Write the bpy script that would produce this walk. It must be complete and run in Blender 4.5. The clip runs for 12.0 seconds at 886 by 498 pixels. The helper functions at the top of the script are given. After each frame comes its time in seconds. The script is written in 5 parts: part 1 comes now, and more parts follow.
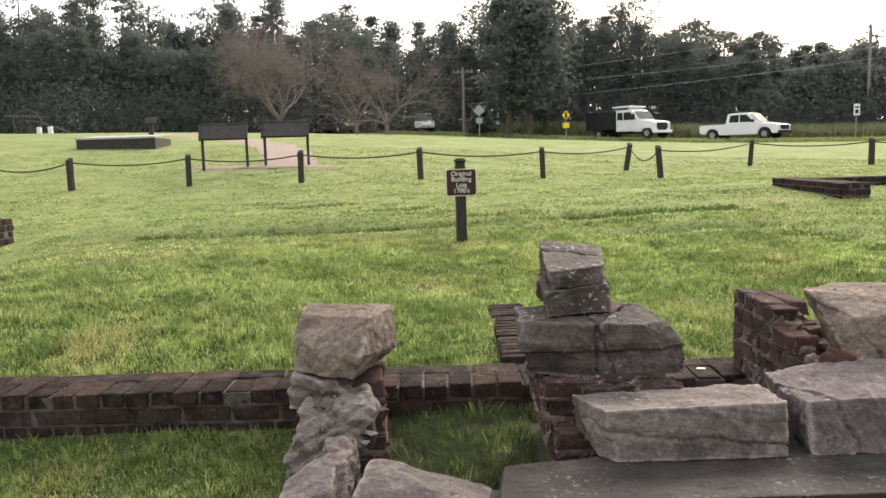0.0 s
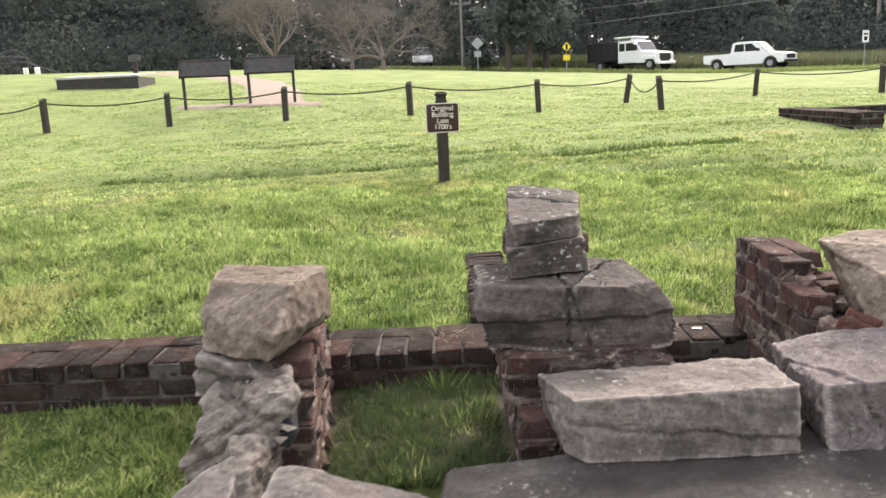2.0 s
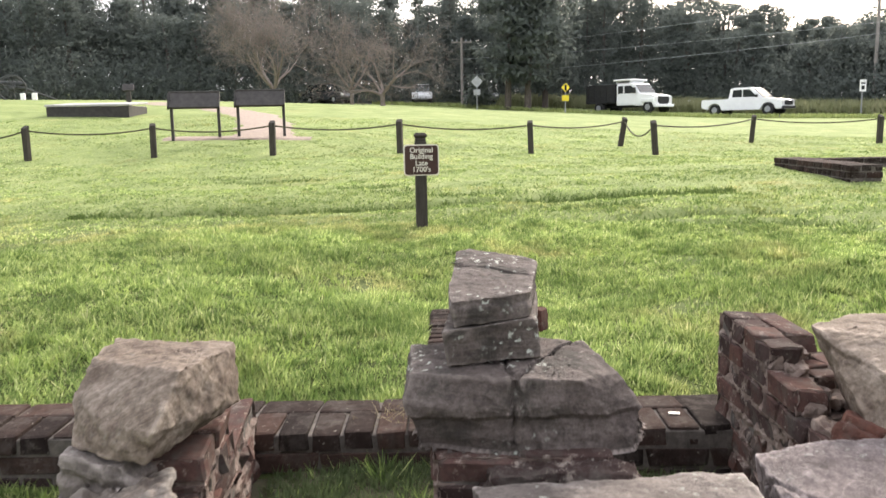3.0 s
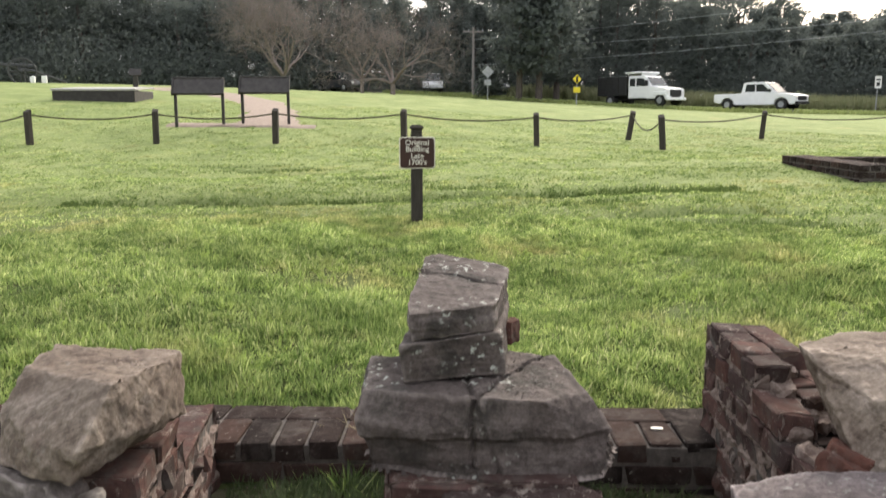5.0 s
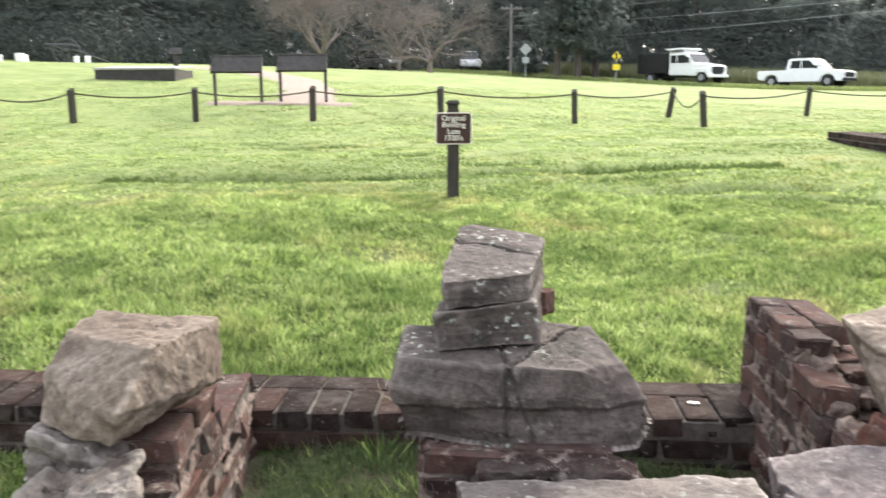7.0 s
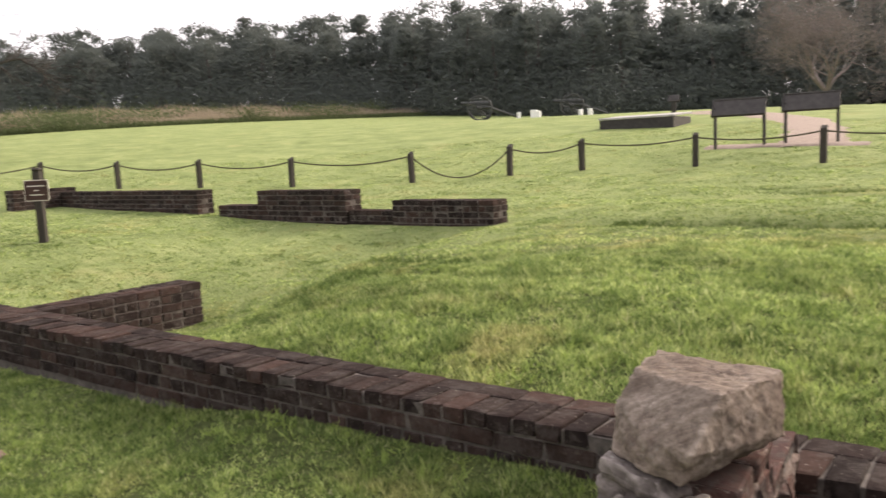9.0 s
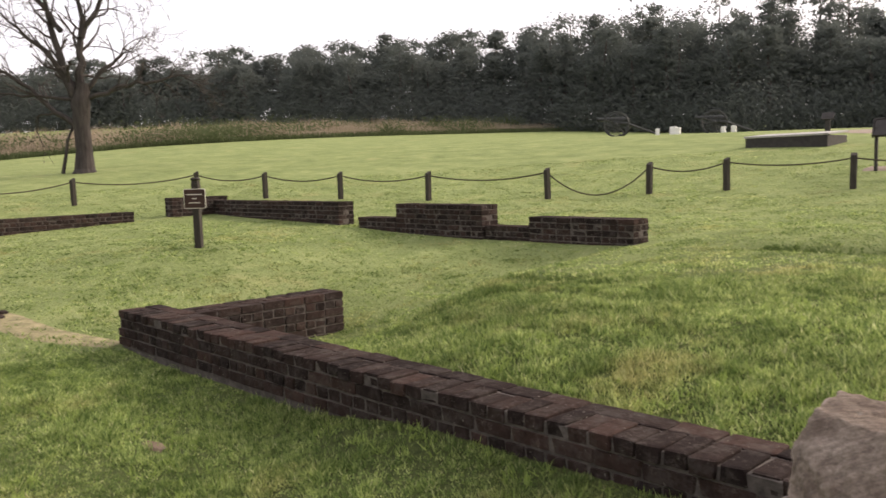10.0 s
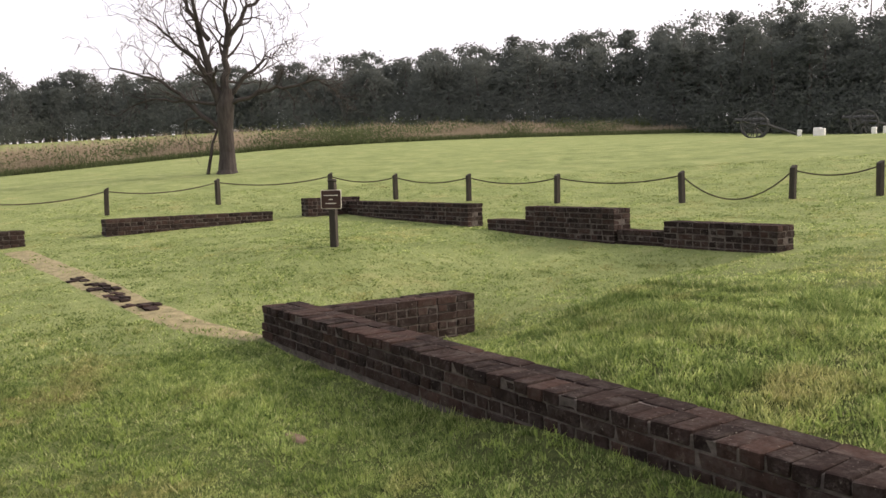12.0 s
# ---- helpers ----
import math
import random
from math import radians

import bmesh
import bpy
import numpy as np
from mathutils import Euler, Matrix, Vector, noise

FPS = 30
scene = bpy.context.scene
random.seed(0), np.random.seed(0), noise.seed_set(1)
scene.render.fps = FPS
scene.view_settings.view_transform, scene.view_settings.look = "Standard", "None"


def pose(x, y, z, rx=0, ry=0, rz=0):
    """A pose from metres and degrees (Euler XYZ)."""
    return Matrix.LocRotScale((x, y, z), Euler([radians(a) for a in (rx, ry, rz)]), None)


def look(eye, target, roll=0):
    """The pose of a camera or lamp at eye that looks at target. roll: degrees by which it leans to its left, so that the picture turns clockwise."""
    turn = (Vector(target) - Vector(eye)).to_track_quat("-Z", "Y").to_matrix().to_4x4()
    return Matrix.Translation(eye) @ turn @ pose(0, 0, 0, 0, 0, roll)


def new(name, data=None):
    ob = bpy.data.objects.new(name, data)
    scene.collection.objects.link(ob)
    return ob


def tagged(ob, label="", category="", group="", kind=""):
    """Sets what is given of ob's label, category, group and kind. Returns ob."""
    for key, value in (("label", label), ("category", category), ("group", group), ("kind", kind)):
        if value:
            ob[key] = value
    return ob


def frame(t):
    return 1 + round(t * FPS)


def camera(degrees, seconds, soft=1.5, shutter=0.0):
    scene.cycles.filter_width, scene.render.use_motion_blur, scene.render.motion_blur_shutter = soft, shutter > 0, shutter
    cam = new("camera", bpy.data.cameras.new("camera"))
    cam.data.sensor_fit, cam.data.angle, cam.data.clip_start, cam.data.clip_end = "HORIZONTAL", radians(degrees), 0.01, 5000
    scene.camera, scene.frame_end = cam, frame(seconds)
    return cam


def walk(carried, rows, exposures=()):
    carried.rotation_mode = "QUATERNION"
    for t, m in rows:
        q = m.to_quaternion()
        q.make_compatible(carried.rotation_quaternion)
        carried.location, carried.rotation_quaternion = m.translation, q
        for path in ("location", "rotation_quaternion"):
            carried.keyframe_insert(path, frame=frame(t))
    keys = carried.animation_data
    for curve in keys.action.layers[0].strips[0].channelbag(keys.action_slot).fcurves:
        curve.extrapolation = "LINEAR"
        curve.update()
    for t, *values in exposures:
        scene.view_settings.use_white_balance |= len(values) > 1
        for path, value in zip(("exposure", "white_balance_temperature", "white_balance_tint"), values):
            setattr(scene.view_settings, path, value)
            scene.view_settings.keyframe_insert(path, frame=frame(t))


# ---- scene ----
cam = camera(57.4, 12.0, shutter=0.4)
PATH = [
    (0, (0.023, 0.066, 1.217), (0.010, 2.051, 0.980), -1.68),
    (0.5, (0.058, 0.104, 1.211), (0.040, 2.087, 0.949), -1.68),
    (1, (0.115, 0.165, 1.182), (0.059, 2.139, 0.862), -2.03),
    (1.5, (0.150, 0.377, 1.159), (0.081, 2.338, 0.771), -2.55),
    (2, (0.210, 0.586, 1.185), (0.185, 2.547, 0.795), -2.60),
    (2.5, (0.349, 0.823, 1.218), (0.339, 2.790, 0.857), -1.98),
    (3, (0.389, 0.970, 1.223), (0.374, 2.947, 0.918), -0.98),
    (3.2, (0.401, 1.027, 1.231), (0.394, 3.006, 0.944), -0.77),
    (4.8, (0.501, 1.125, 1.260), (0.476, 3.102, 0.961), 0.01),
    (5, (0.510, 1.118, 1.245), (0.472, 3.091, 0.915), -0.01),
    (5.5, (0.522, 1.120, 1.193), (0.469, 3.064, 0.729), 0.06),
    (6, (0.528, 1.120, 1.208), (0.486, 3.056, 0.709), -0.33),
    (6.5, (0.528, 1.121, 1.213), (0.484, 3.072, 0.775), -0.43),
    (7, (0.515, 1.122, 1.217), (0.387, 3.082, 0.837), -0.21),
    (7.5, (0.462, 1.125, 1.220), (0.008, 3.043, 0.882), -0.70),
    (7.7, (0.452, 1.099, 1.225), (-0.131, 2.984, 0.899), -1.01),
    (9.3, (0.306, 1.036, 1.231), (-0.983, 2.547, 0.999), -2.67),
    (9.5, (0.299, 1.020, 1.246), (-1.039, 2.490, 1.019), -2.49),
    (10, (0.242, 1.009, 1.248), (-1.198, 2.383, 1.053), -1.73),
    (10.5, (0.214, 0.995, 1.247), (-1.285, 2.306, 1.062), -1.35),
    (11, (0.194, 0.965, 1.250), (-1.358, 2.212, 1.062), -1.26),
    (11.5, (0.184, 0.955, 1.257), (-1.418, 2.137, 1.067), -1.47),
    (12, (0.180, 0.950, 1.258), (-1.453, 2.090, 1.076), -1.47),
]
EXPOSURES = [(0, 0.45, 7100, 13), (1, 0.55, 7050, 13), (2.0, 0.92, 6950, 13), (2.5, 1.08, 6900, 13), (3.0, 0.92, 6850, 12), (4.8, 0.6, 6900, 11), (5.5, 0.42, 6900, 11), (6.0, 1.12, 6650, 9), (6.5, 1.33, 6450, 8), (7.5, 0.86, 6900, 12), (9.5, 0.32, 7350, 19), (10.5, -0.06, 7350, 19), (12, 0.03, 7300, 20)]
walk(cam, [(t, look(e, g, r)) for t, e, g, r in PATH], EXPOSURES)

# ---- world, sun ----
world = bpy.data.worlds.new("sky")
scene.world = world
world.use_nodes = True
wt = world.node_tree
wt.nodes.clear()
sky = wt.nodes.new("ShaderNodeTexSky")
sky.sky_type = "NISHITA"
sky.sun_disc = False
sky.sun_elevation = radians(29)
sky.sun_rotation = radians(24)
sky.dust_density = 7.0
sky.air_density = 1.0
haze = wt.nodes.new("ShaderNodeMix")
haze.data_type = "RGBA"
haze.inputs[0].default_value = 0.6
haze.inputs[7].default_value = (12.4, 12.9, 14.1, 1)
wt.links.new(sky.outputs[0], haze.inputs[6])
back = wt.nodes.new("ShaderNodeBackground")
back.inputs[1].default_value = 0.128
wt.links.new(haze.outputs[2], back.inputs[0])
wout = wt.nodes.new("ShaderNodeOutputWorld")
wt.links.new(back.outputs[0], wout.inputs[0])
sun_data = bpy.data.lights.new("sun", "SUN")
sun_data.energy = 3.4
sun_data.angle = radians(24)
sun_data.color = (1.0, 0.95, 0.87)
sun = new("sun", sun_data)
sun.matrix_world = look((40, 90, 55), (0, 0, 0))


# ---- materials ----
class Nodes:
    """Small wrapper round a material's node tree."""

    def __init__(self, name, rough=0.85, spec=0.3, metal=0.0):
        self.m = bpy.data.materials.new(name)
        self.m.use_nodes = True
        self.t = self.m.node_tree
        self.b = self.t.nodes["Principled BSDF"]
        self.b.inputs["Roughness"].default_value = rough
        self.b.inputs["Specular IOR Level"].default_value = spec
        self.b.inputs["Metallic"].default_value = metal
        geo = self.t.nodes.new("ShaderNodeNewGeometry")
        self.where, self.island, self.normal = geo.outputs["Position"], geo.outputs["Random Per Island"], geo.outputs["Normal"]
        self.edge = geo.outputs["Pointiness"]
        self.rand = self.t.nodes.new("ShaderNodeObjectInfo").outputs["Random"]

    def link(self, a, b):
        self.t.links.new(a, b)

    def noise(self, scale, detail=5, rough=0.6, where=None, stretch=None):
        n = self.t.nodes.new("ShaderNodeTexNoise")
        n.inputs["Scale"].default_value = scale
        n.inputs["Detail"].default_value = detail
        n.inputs["Roughness"].default_value = rough
        src = where or self.where
        if stretch:
            mp = self.t.nodes.new("ShaderNodeMapping")
            mp.inputs["Scale"].default_value = stretch
            self.link(src, mp.inputs[0])
            src = mp.outputs[0]
        self.link(src, n.inputs["Vector"])
        return n.outputs["Fac"]

    def ramp(self, fac, stops):
        r = self.t.nodes.new("ShaderNodeValToRGB")
        while len(r.color_ramp.elements) < len(stops):
            r.color_ramp.elements.new(0.5)
        for e, (p, c) in zip(r.color_ramp.elements, stops):
            e.position = p
            e.color = (*c, 1) if not isinstance(c, (int, float)) else (c, c, c, 1)
        self.link(fac, r.inputs[0])
        return r.outputs[0]

    def mix(self, fac, a, b, mode="MIX"):
        n = self.t.nodes.new("ShaderNodeMix")
        n.data_type, n.blend_type = "RGBA", mode
        for v, i in ((fac, 0), (a, 6), (b, 7)):
            if isinstance(v, (int, float)):
                n.inputs[i].default_value = v if i == 0 else (v, v, v, 1)
            elif isinstance(v, tuple):
                n.inputs[i].default_value = (*v, 1)
            else:
                self.link(v, n.inputs[i])
        return n.outputs[2]

    def color(self, c):
        if isinstance(c, tuple):
            self.b.inputs["Base Color"].default_value = (*c, 1)
        else:
            self.link(c, self.b.inputs["Base Color"])

    def bump(self, fac, strength=0.4, dist=0.01):
        n = self.t.nodes.new("ShaderNodeBump")
        n.inputs["Strength"].default_value = strength
        n.inputs["Distance"].default_value = dist
        self.link(fac, n.inputs["Height"])
        self.link(n.outputs[0], self.b.inputs["Normal"])

    def upness(self, lo=0.4, hi=0.9):
        s = self.t.nodes.new("ShaderNodeSeparateXYZ")
        self.link(self.normal, s.inputs[0])
        return self.ramp(s.outputs[2], ((lo, 0.0), (hi, 1.0)))


def leafy(name, stops, glow=0.5, scale=0.25, spec=0.2):
    """Leaves or blades: two-tone, thin, letting light through."""
    n = Nodes(name, 0.7, spec)
    c = n.mix(0.6, n.ramp(n.island, stops), n.ramp(n.noise(scale, 3), stops))
    n.color(c)
    tr = n.t.nodes.new("ShaderNodeBsdfTranslucent")
    n.link(c, tr.inputs[0])
    ms = n.t.nodes.new("ShaderNodeMixShader")
    ms.inputs[0].default_value = glow
    n.link(n.b.outputs[0], ms.inputs[1])
    n.link(tr.outputs[0], ms.inputs[2])
    n.link(ms.outputs[0], n.t.nodes["Material Output"].inputs[0])
    return n.m


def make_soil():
    """Mown turf: thatch under the long grass round the ruins, darkened as shade between blades; paler even turf further
    out.
    """
    n = Nodes("lawn_soil", 0.95, 0.1)
    g = n.ramp(n.noise(1.1, 6, 0.7), ((0.30, (0.155, 0.195, 0.075)), (0.5, (0.235, 0.285, 0.113)), (0.7, (0.315, 0.355, 0.155))))
    g = n.mix(n.ramp(n.noise(5, 5, 0.7, stretch=(0.4, 1.5, 1)), ((0.42, 0.0), (0.7, 0.45))), g, (0.12, 0.17, 0.045))
    dry = n.ramp(n.noise(0.55, 5, 0.65), ((0.60, 0.0), (0.72, 0.6)))
    g = n.mix(dry, g, (0.30, 0.27, 0.12))
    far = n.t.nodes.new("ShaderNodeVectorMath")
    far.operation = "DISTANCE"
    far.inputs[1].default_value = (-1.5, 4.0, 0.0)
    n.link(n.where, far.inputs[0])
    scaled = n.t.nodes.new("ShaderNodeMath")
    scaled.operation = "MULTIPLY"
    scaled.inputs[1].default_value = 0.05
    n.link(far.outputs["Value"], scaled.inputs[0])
    # thatch colour carries the shade in the gaps between blades
    thatch_shade = n.ramp(n.noise(22, 5, 0.7), ((0.3, (0.035, 0.05, 0.016)), (0.7, (0.115, 0.14, 0.05))))
    n.color(n.mix(n.ramp(scaled.outputs[0], ((0.10, 0.0), (0.33, 1.0))), thatch_shade, g))
    n.bump(n.noise(45, 5, 0.75), 0.9, 0.03)
    return n.m


def make_brick(name, a, b, c, lichen=0.5, smear=0.0):
    n = Nodes(name, 0.95, 0.05)
    base = n.ramp(n.rand, ((0.0, a), (0.5, b), (1.0, c)))
    base = n.mix(n.ramp(n.noise(28, 6, 0.7), ((0.35, 0.0), (0.75, 0.7))), base, tuple(v * 0.45 for v in a))
    base = n.mix(n.ramp(n.noise(13, 7, 0.8), ((0.56, 0.0), (0.63, smear))), base, (0.36, 0.31, 0.27))
    base = n.mix(n.ramp(n.noise(9, 6, 0.75), ((0.48, 0.0), (0.62, lichen))), base, (0.085, 0.074, 0.066))
    base = n.mix(n.ramp(n.noise(55, 3, 0.6), ((0.67, 0.0), (0.73, 0.5))), base, (0.38, 0.36, 0.31))
    n.color(base)
    n.bump(n.noise(70, 6, 0.7), 0.6, 0.008)
    return n.m


def make_stone(name, a, b, c, spots=0.5, bed=(0.0, 0.0, 1.0), streak=0.35, stain=(0.05, 0.043, 0.04), blots=0.55, wave=0.0, wear=0.75):
    """Weathered sandstone: bedding streaks across one direction, dark algae blots, pale lichen rosettes, grit."""
    n = Nodes(name, 0.9, 0.2)
    base = n.ramp(n.noise(4.2, 6, 0.62), ((0.30, a), (0.5, b), (0.70, c)))
    dot = n.t.nodes.new("ShaderNodeVectorMath")
    dot.operation = "DOT_PRODUCT"
    dot.inputs[1].default_value = Vector(bed).normalized()
    n.link(n.where, dot.inputs[0])
    wob = n.t.nodes.new("ShaderNodeMath")
    wob.operation = "MULTIPLY_ADD"
    wob.inputs[1].default_value = 0.05 + wave
    n.link(n.noise(5.5, 4, 0.55), wob.inputs[0])
    n.link(dot.outputs["Value"], wob.inputs[2])
    comb = n.t.nodes.new("ShaderNodeCombineXYZ")
    n.link(wob.outputs[0], comb.inputs[2])
    lines = n.noise(46, 4, 0.6, where=comb.outputs[0])
    base = n.mix(n.ramp(lines, ((0.42, streak), (0.56, 0.0))), base, tuple(v * 0.5 for v in a))
    base = n.mix(n.ramp(lines, ((0.55, 0.0), (0.70, streak * 0.8))), base, tuple(v * 1.15 for v in c))
    base = n.mix(n.ramp(n.noise(7.5, 7, 0.72), ((0.49, 0.0), (0.62, blots))), base, stain)
    base = n.mix(n.ramp(n.noise(17, 6, 0.7), ((0.54, 0.0), (0.66, blots * 0.7))), base, tuple(v * 0.4 for v in a))
    base = n.mix(n.ramp(n.noise(75, 5, 0.75), ((0.33, 0.6), (0.6, 0.0))), base, tuple(v * 0.5 for v in a))
    vor = n.t.nodes.new("ShaderNodeTexVoronoi")
    vor.inputs["Scale"].default_value = 34
    vor.inputs["Randomness"].default_value = 1.0
    warp = n.t.nodes.new("ShaderNodeMix")
    warp.data_type = "RGBA"
    warp.blend_type = "LINEAR_LIGHT"
    warp.inputs[0].default_value = 0.02
    grain = n.t.nodes.new("ShaderNodeTexNoise")
    grain.inputs["Scale"].default_value = 60
    n.link(n.where, grain.inputs["Vector"])
    n.link(n.where, warp.inputs[6])
    n.link(grain.outputs["Color"], warp.inputs[7])
    n.link(warp.outputs[2], vor.inputs["Vector"])
    rosette = n.mix(1.0, n.ramp(vor.outputs["Distance"], ((0.16, 1.0), (0.30, 0.0))), n.ramp(n.noise(4.5, 4, 0.65), ((0.50, 0.0), (0.60, spots))), "MULTIPLY")
    base = n.mix(rosette, base, (0.42, 0.44, 0.39))
    worn = n.mix(1.0, n.ramp(n.edge, ((0.515, 0.0), (0.575, wear))), n.ramp(n.noise(16, 4, 0.6), ((0.35, 0.2), (0.6, 1.0))), "MULTIPLY")
    base = n.mix(worn, base, tuple(min(0.5, v * 1.35) for v in c))
    n.color(base)
    h = n.mix(0.45, n.noise(38, 8, 0.72), lines)
    n.bump(h, 1.0, 0.018)
    return n.m


def make_plain(name, a, b, scale=12, rough=0.8, metal=0.0, stretch=None, bump=0.3, spec=0.3):
    n = Nodes(name, rough, spec, metal)
    n.color(n.ramp(n.noise(scale, 5, 0.65, stretch=stretch), ((0.3, a), (0.7, b))))
    if bump:
        n.bump(n.noise(scale * 4, 5, 0.7, stretch=stretch), bump, 0.005)
    return n.m


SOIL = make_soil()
def make_grass():
    n = Nodes("grass_blade", 0.6, 0.25)
    blade = n.ramp(n.island, ((0.0, (0.04, 0.07, 0.018)), (0.35, (0.12, 0.18, 0.052)), (0.65, (0.26, 0.335, 0.11)), (0.9, (0.46, 0.52, 0.21)), (1.0, (0.62, 0.58, 0.36))))
    tuft = n.ramp(n.noise(13, 4, 0.7), ((0.37, (0.04, 0.075, 0.018)), (0.5, (0.18, 0.255, 0.078)), (0.63, (0.47, 0.53, 0.20))))
    c = n.mix(0.4, blade, tuft)
    dry = n.ramp(n.noise(0.8, 5, 0.7), ((0.53, 0.0), (0.66, 0.7)))
    c = n.mix(dry, c, n.ramp(n.island, ((0.0, (0.20, 0.19, 0.075)), (1.0, (0.48, 0.42, 0.20)))))
    lush = n.ramp(n.noise(0.5, 4, 0.6, stretch=(0.45, 1.7, 1)), ((0.36, 0.92), (0.64, 1.52)))
    c = n.mix(1.0, c, lush, "MULTIPLY")
    rank = n.ramp(n.noise(2.3, 5, 0.7), ((0.48, 0.0), (0.58, 0.65)))
    c = n.mix(rank, c, n.ramp(n.island, ((0.0, (0.055, 0.105, 0.026)), (1.0, (0.16, 0.235, 0.065)))))
    n.color(c)
    tr = n.t.nodes.new("ShaderNodeBsdfTranslucent")
    n.link(c, tr.inputs[0])
    ms = n.t.nodes.new("ShaderNodeMixShader")
    ms.inputs[0].default_value = 0.5
    n.link(n.b.outputs[0], ms.inputs[1])
    n.link(tr.outputs[0], ms.inputs[2])
    n.link(ms.outputs[0], n.t.nodes["Material Output"].inputs[0])
    return n.m


GRASS = make_grass()
# weeds of the hearth pit, the pit's shade put into their green
SHADE_WEED = leafy("shade_toned_weed", ((0.0, (0.045, 0.064, 0.028)), (0.6, (0.095, 0.132, 0.058)), (1.0, (0.20, 0.225, 0.11))), 0.35, 6.0)
# furrow grass, its green darkened to show the furrow's shade
FURROW_SHADE = leafy("furrow_shade_blade", ((0.0, (0.05, 0.085, 0.024)), (1.0, (0.15, 0.21, 0.06))), 0.4, 2.0)
COARSE = leafy("coarse_grass_blade", ((0.0, (0.16, 0.25, 0.055)), (0.5, (0.30, 0.40, 0.11)), (1.0, (0.48, 0.55, 0.20))), 0.5, 3.0)
DRY = leafy("dry_straw", ((0.0, (0.11, 0.09, 0.05)), (1.0, (0.26, 0.22, 0.13))), 0.3)
MEADOW = leafy("meadow_grass", ((0.0, (0.13, 0.15, 0.07)), (0.4, (0.30, 0.24, 0.18)), (0.75, (0.43, 0.34, 0.27)), (1.0, (0.24, 0.265, 0.13))), 0.4, 0.18)
VERGE = leafy("verge_grass", ((0.0, (0.13, 0.16, 0.075)), (0.5, (0.22, 0.235, 0.13)), (1.0, (0.33, 0.30, 0.20))), 0.4, 0.2)
LAWN_EDGE = leafy("uncut_grass", ((0.0, (0.17, 0.225, 0.075)), (1.0, (0.36, 0.40, 0.16))), 0.4, 0.2)
# distance haze is put into this leaf colour: paler, greyer and bluer than foliage
HAZE_LEAF = leafy("hazed_forest_leaf", ((0.2, (0.100, 0.118, 0.110)), (0.5, (0.128, 0.147, 0.136)), (0.8, (0.158, 0.176, 0.160))), 0.55, 0.07, 0.0)
LEAF_PALE = leafy("shrub_leaf", ((0.0, (0.06, 0.08, 0.038)), (1.0, (0.13, 0.16, 0.075))), 0.4, 0.4, 0.05)
TWIG_HAZE = leafy("withered_leaf", ((0.0, (0.13, 0.115, 0.108)), (1.0, (0.22, 0.195, 0.18))), 0.4, 0.5)
TWIG = make_plain("grey_twig", (0.16, 0.13, 0.12), (0.25, 0.21, 0.195), 6, 0.9)
BARK = make_plain("tree_bark", (0.055, 0.045, 0.04), (0.13, 0.11, 0.095), 5, 0.95, stretch=(3, 3, 0.6), bump=0.8)
BARK_PALE = make_plain("dead_bark", (0.028, 0.023, 0.021), (0.075, 0.065, 0.060), 4, 0.95, stretch=(3, 3, 0.6), bump=0.8)
BRICK = make_brick("weathered_brick", (0.02, 0.015, 0.014), (0.036, 0.025, 0.022), (0.066, 0.041, 0.034), 0.45, 0.12)
BRICK_RED = make_brick("broken_red_brick", (0.046, 0.032, 0.030), (0.078, 0.048, 0.043), (0.125, 0.068, 0.057), 0.75, 0.6)
BRICK_ORANGE = make_brick("broken_orange_brick", (0.075, 0.039, 0.032), (0.11, 0.053, 0.041), (0.145, 0.068, 0.052), 0.6, 0.6)
LIME = make_plain("pale_lime_mortar", (0.095, 0.062, 0.053), (0.26, 0.21, 0.18), 26, 0.95, bump=0.9)
MORTAR = make_plain("lime_mortar", (0.045, 0.039, 0.035), (0.14, 0.122, 0.108), 22, 0.95, bump=0.8)
STONE = make_stone("grey_sandstone", (0.125, 0.105, 0.096), (0.205, 0.176, 0.160), (0.34, 0.30, 0.275), 0.55, (0.1, 0.1, 1), 0.16, (0.062, 0.052, 0.047), 0.68)
STONE_VEIN = make_stone("mauve_veined_sandstone", (0.125, 0.102, 0.100), (0.21, 0.175, 0.172), (0.35, 0.305, 0.295), 0.35, (0.75, -0.45, 0.5), 0.45, wave=0.16)
STONE_TAN = make_stone("tan_sandstone", (0.13, 0.098, 0.076), (0.225, 0.178, 0.142), (0.36, 0.30, 0.25), 0.12, (-0.4, 0.85, 0.45), 0.34, (0.088, 0.058, 0.046), 0.62)
STONE_DARK = make_stone("dark_weathered_stone", (0.062, 0.049, 0.045), (0.115, 0.094, 0.086), (0.215, 0.183, 0.168), 1.0, (0.1, -0.15, 1), 0.16, (0.036, 0.034, 0.029), 0.8)
STONE_BLUE = make_stone("dark_blue_stone", (0.022, 0.024, 0.027), (0.035, 0.038, 0.042), (0.06, 0.062, 0.066), 0.1, streak=0.1)
STONE_RUST = make_stone("pitted_rubble_stone", (0.15, 0.122, 0.105), (0.27, 0.23, 0.20), (0.41, 0.36, 0.32), 0.25, (-0.55, 0.2, 1), 0.5, (0.06, 0.045, 0.038), 0.6, wear=0.2)
SLAB = make_stone("damp_slab_stone", (0.034, 0.030, 0.028), (0.054, 0.047, 0.044), (0.10, 0.089, 0.084), 0.35, streak=0.2, stain=(0.028, 0.025, 0.024), wear=0.3)
SLAB.node_tree.nodes["Principled BSDF"].inputs["Roughness"].default_value = 0.66
SLAB.node_tree.nodes["Principled BSDF"].inputs["Specular IOR Level"].default_value = 0.14
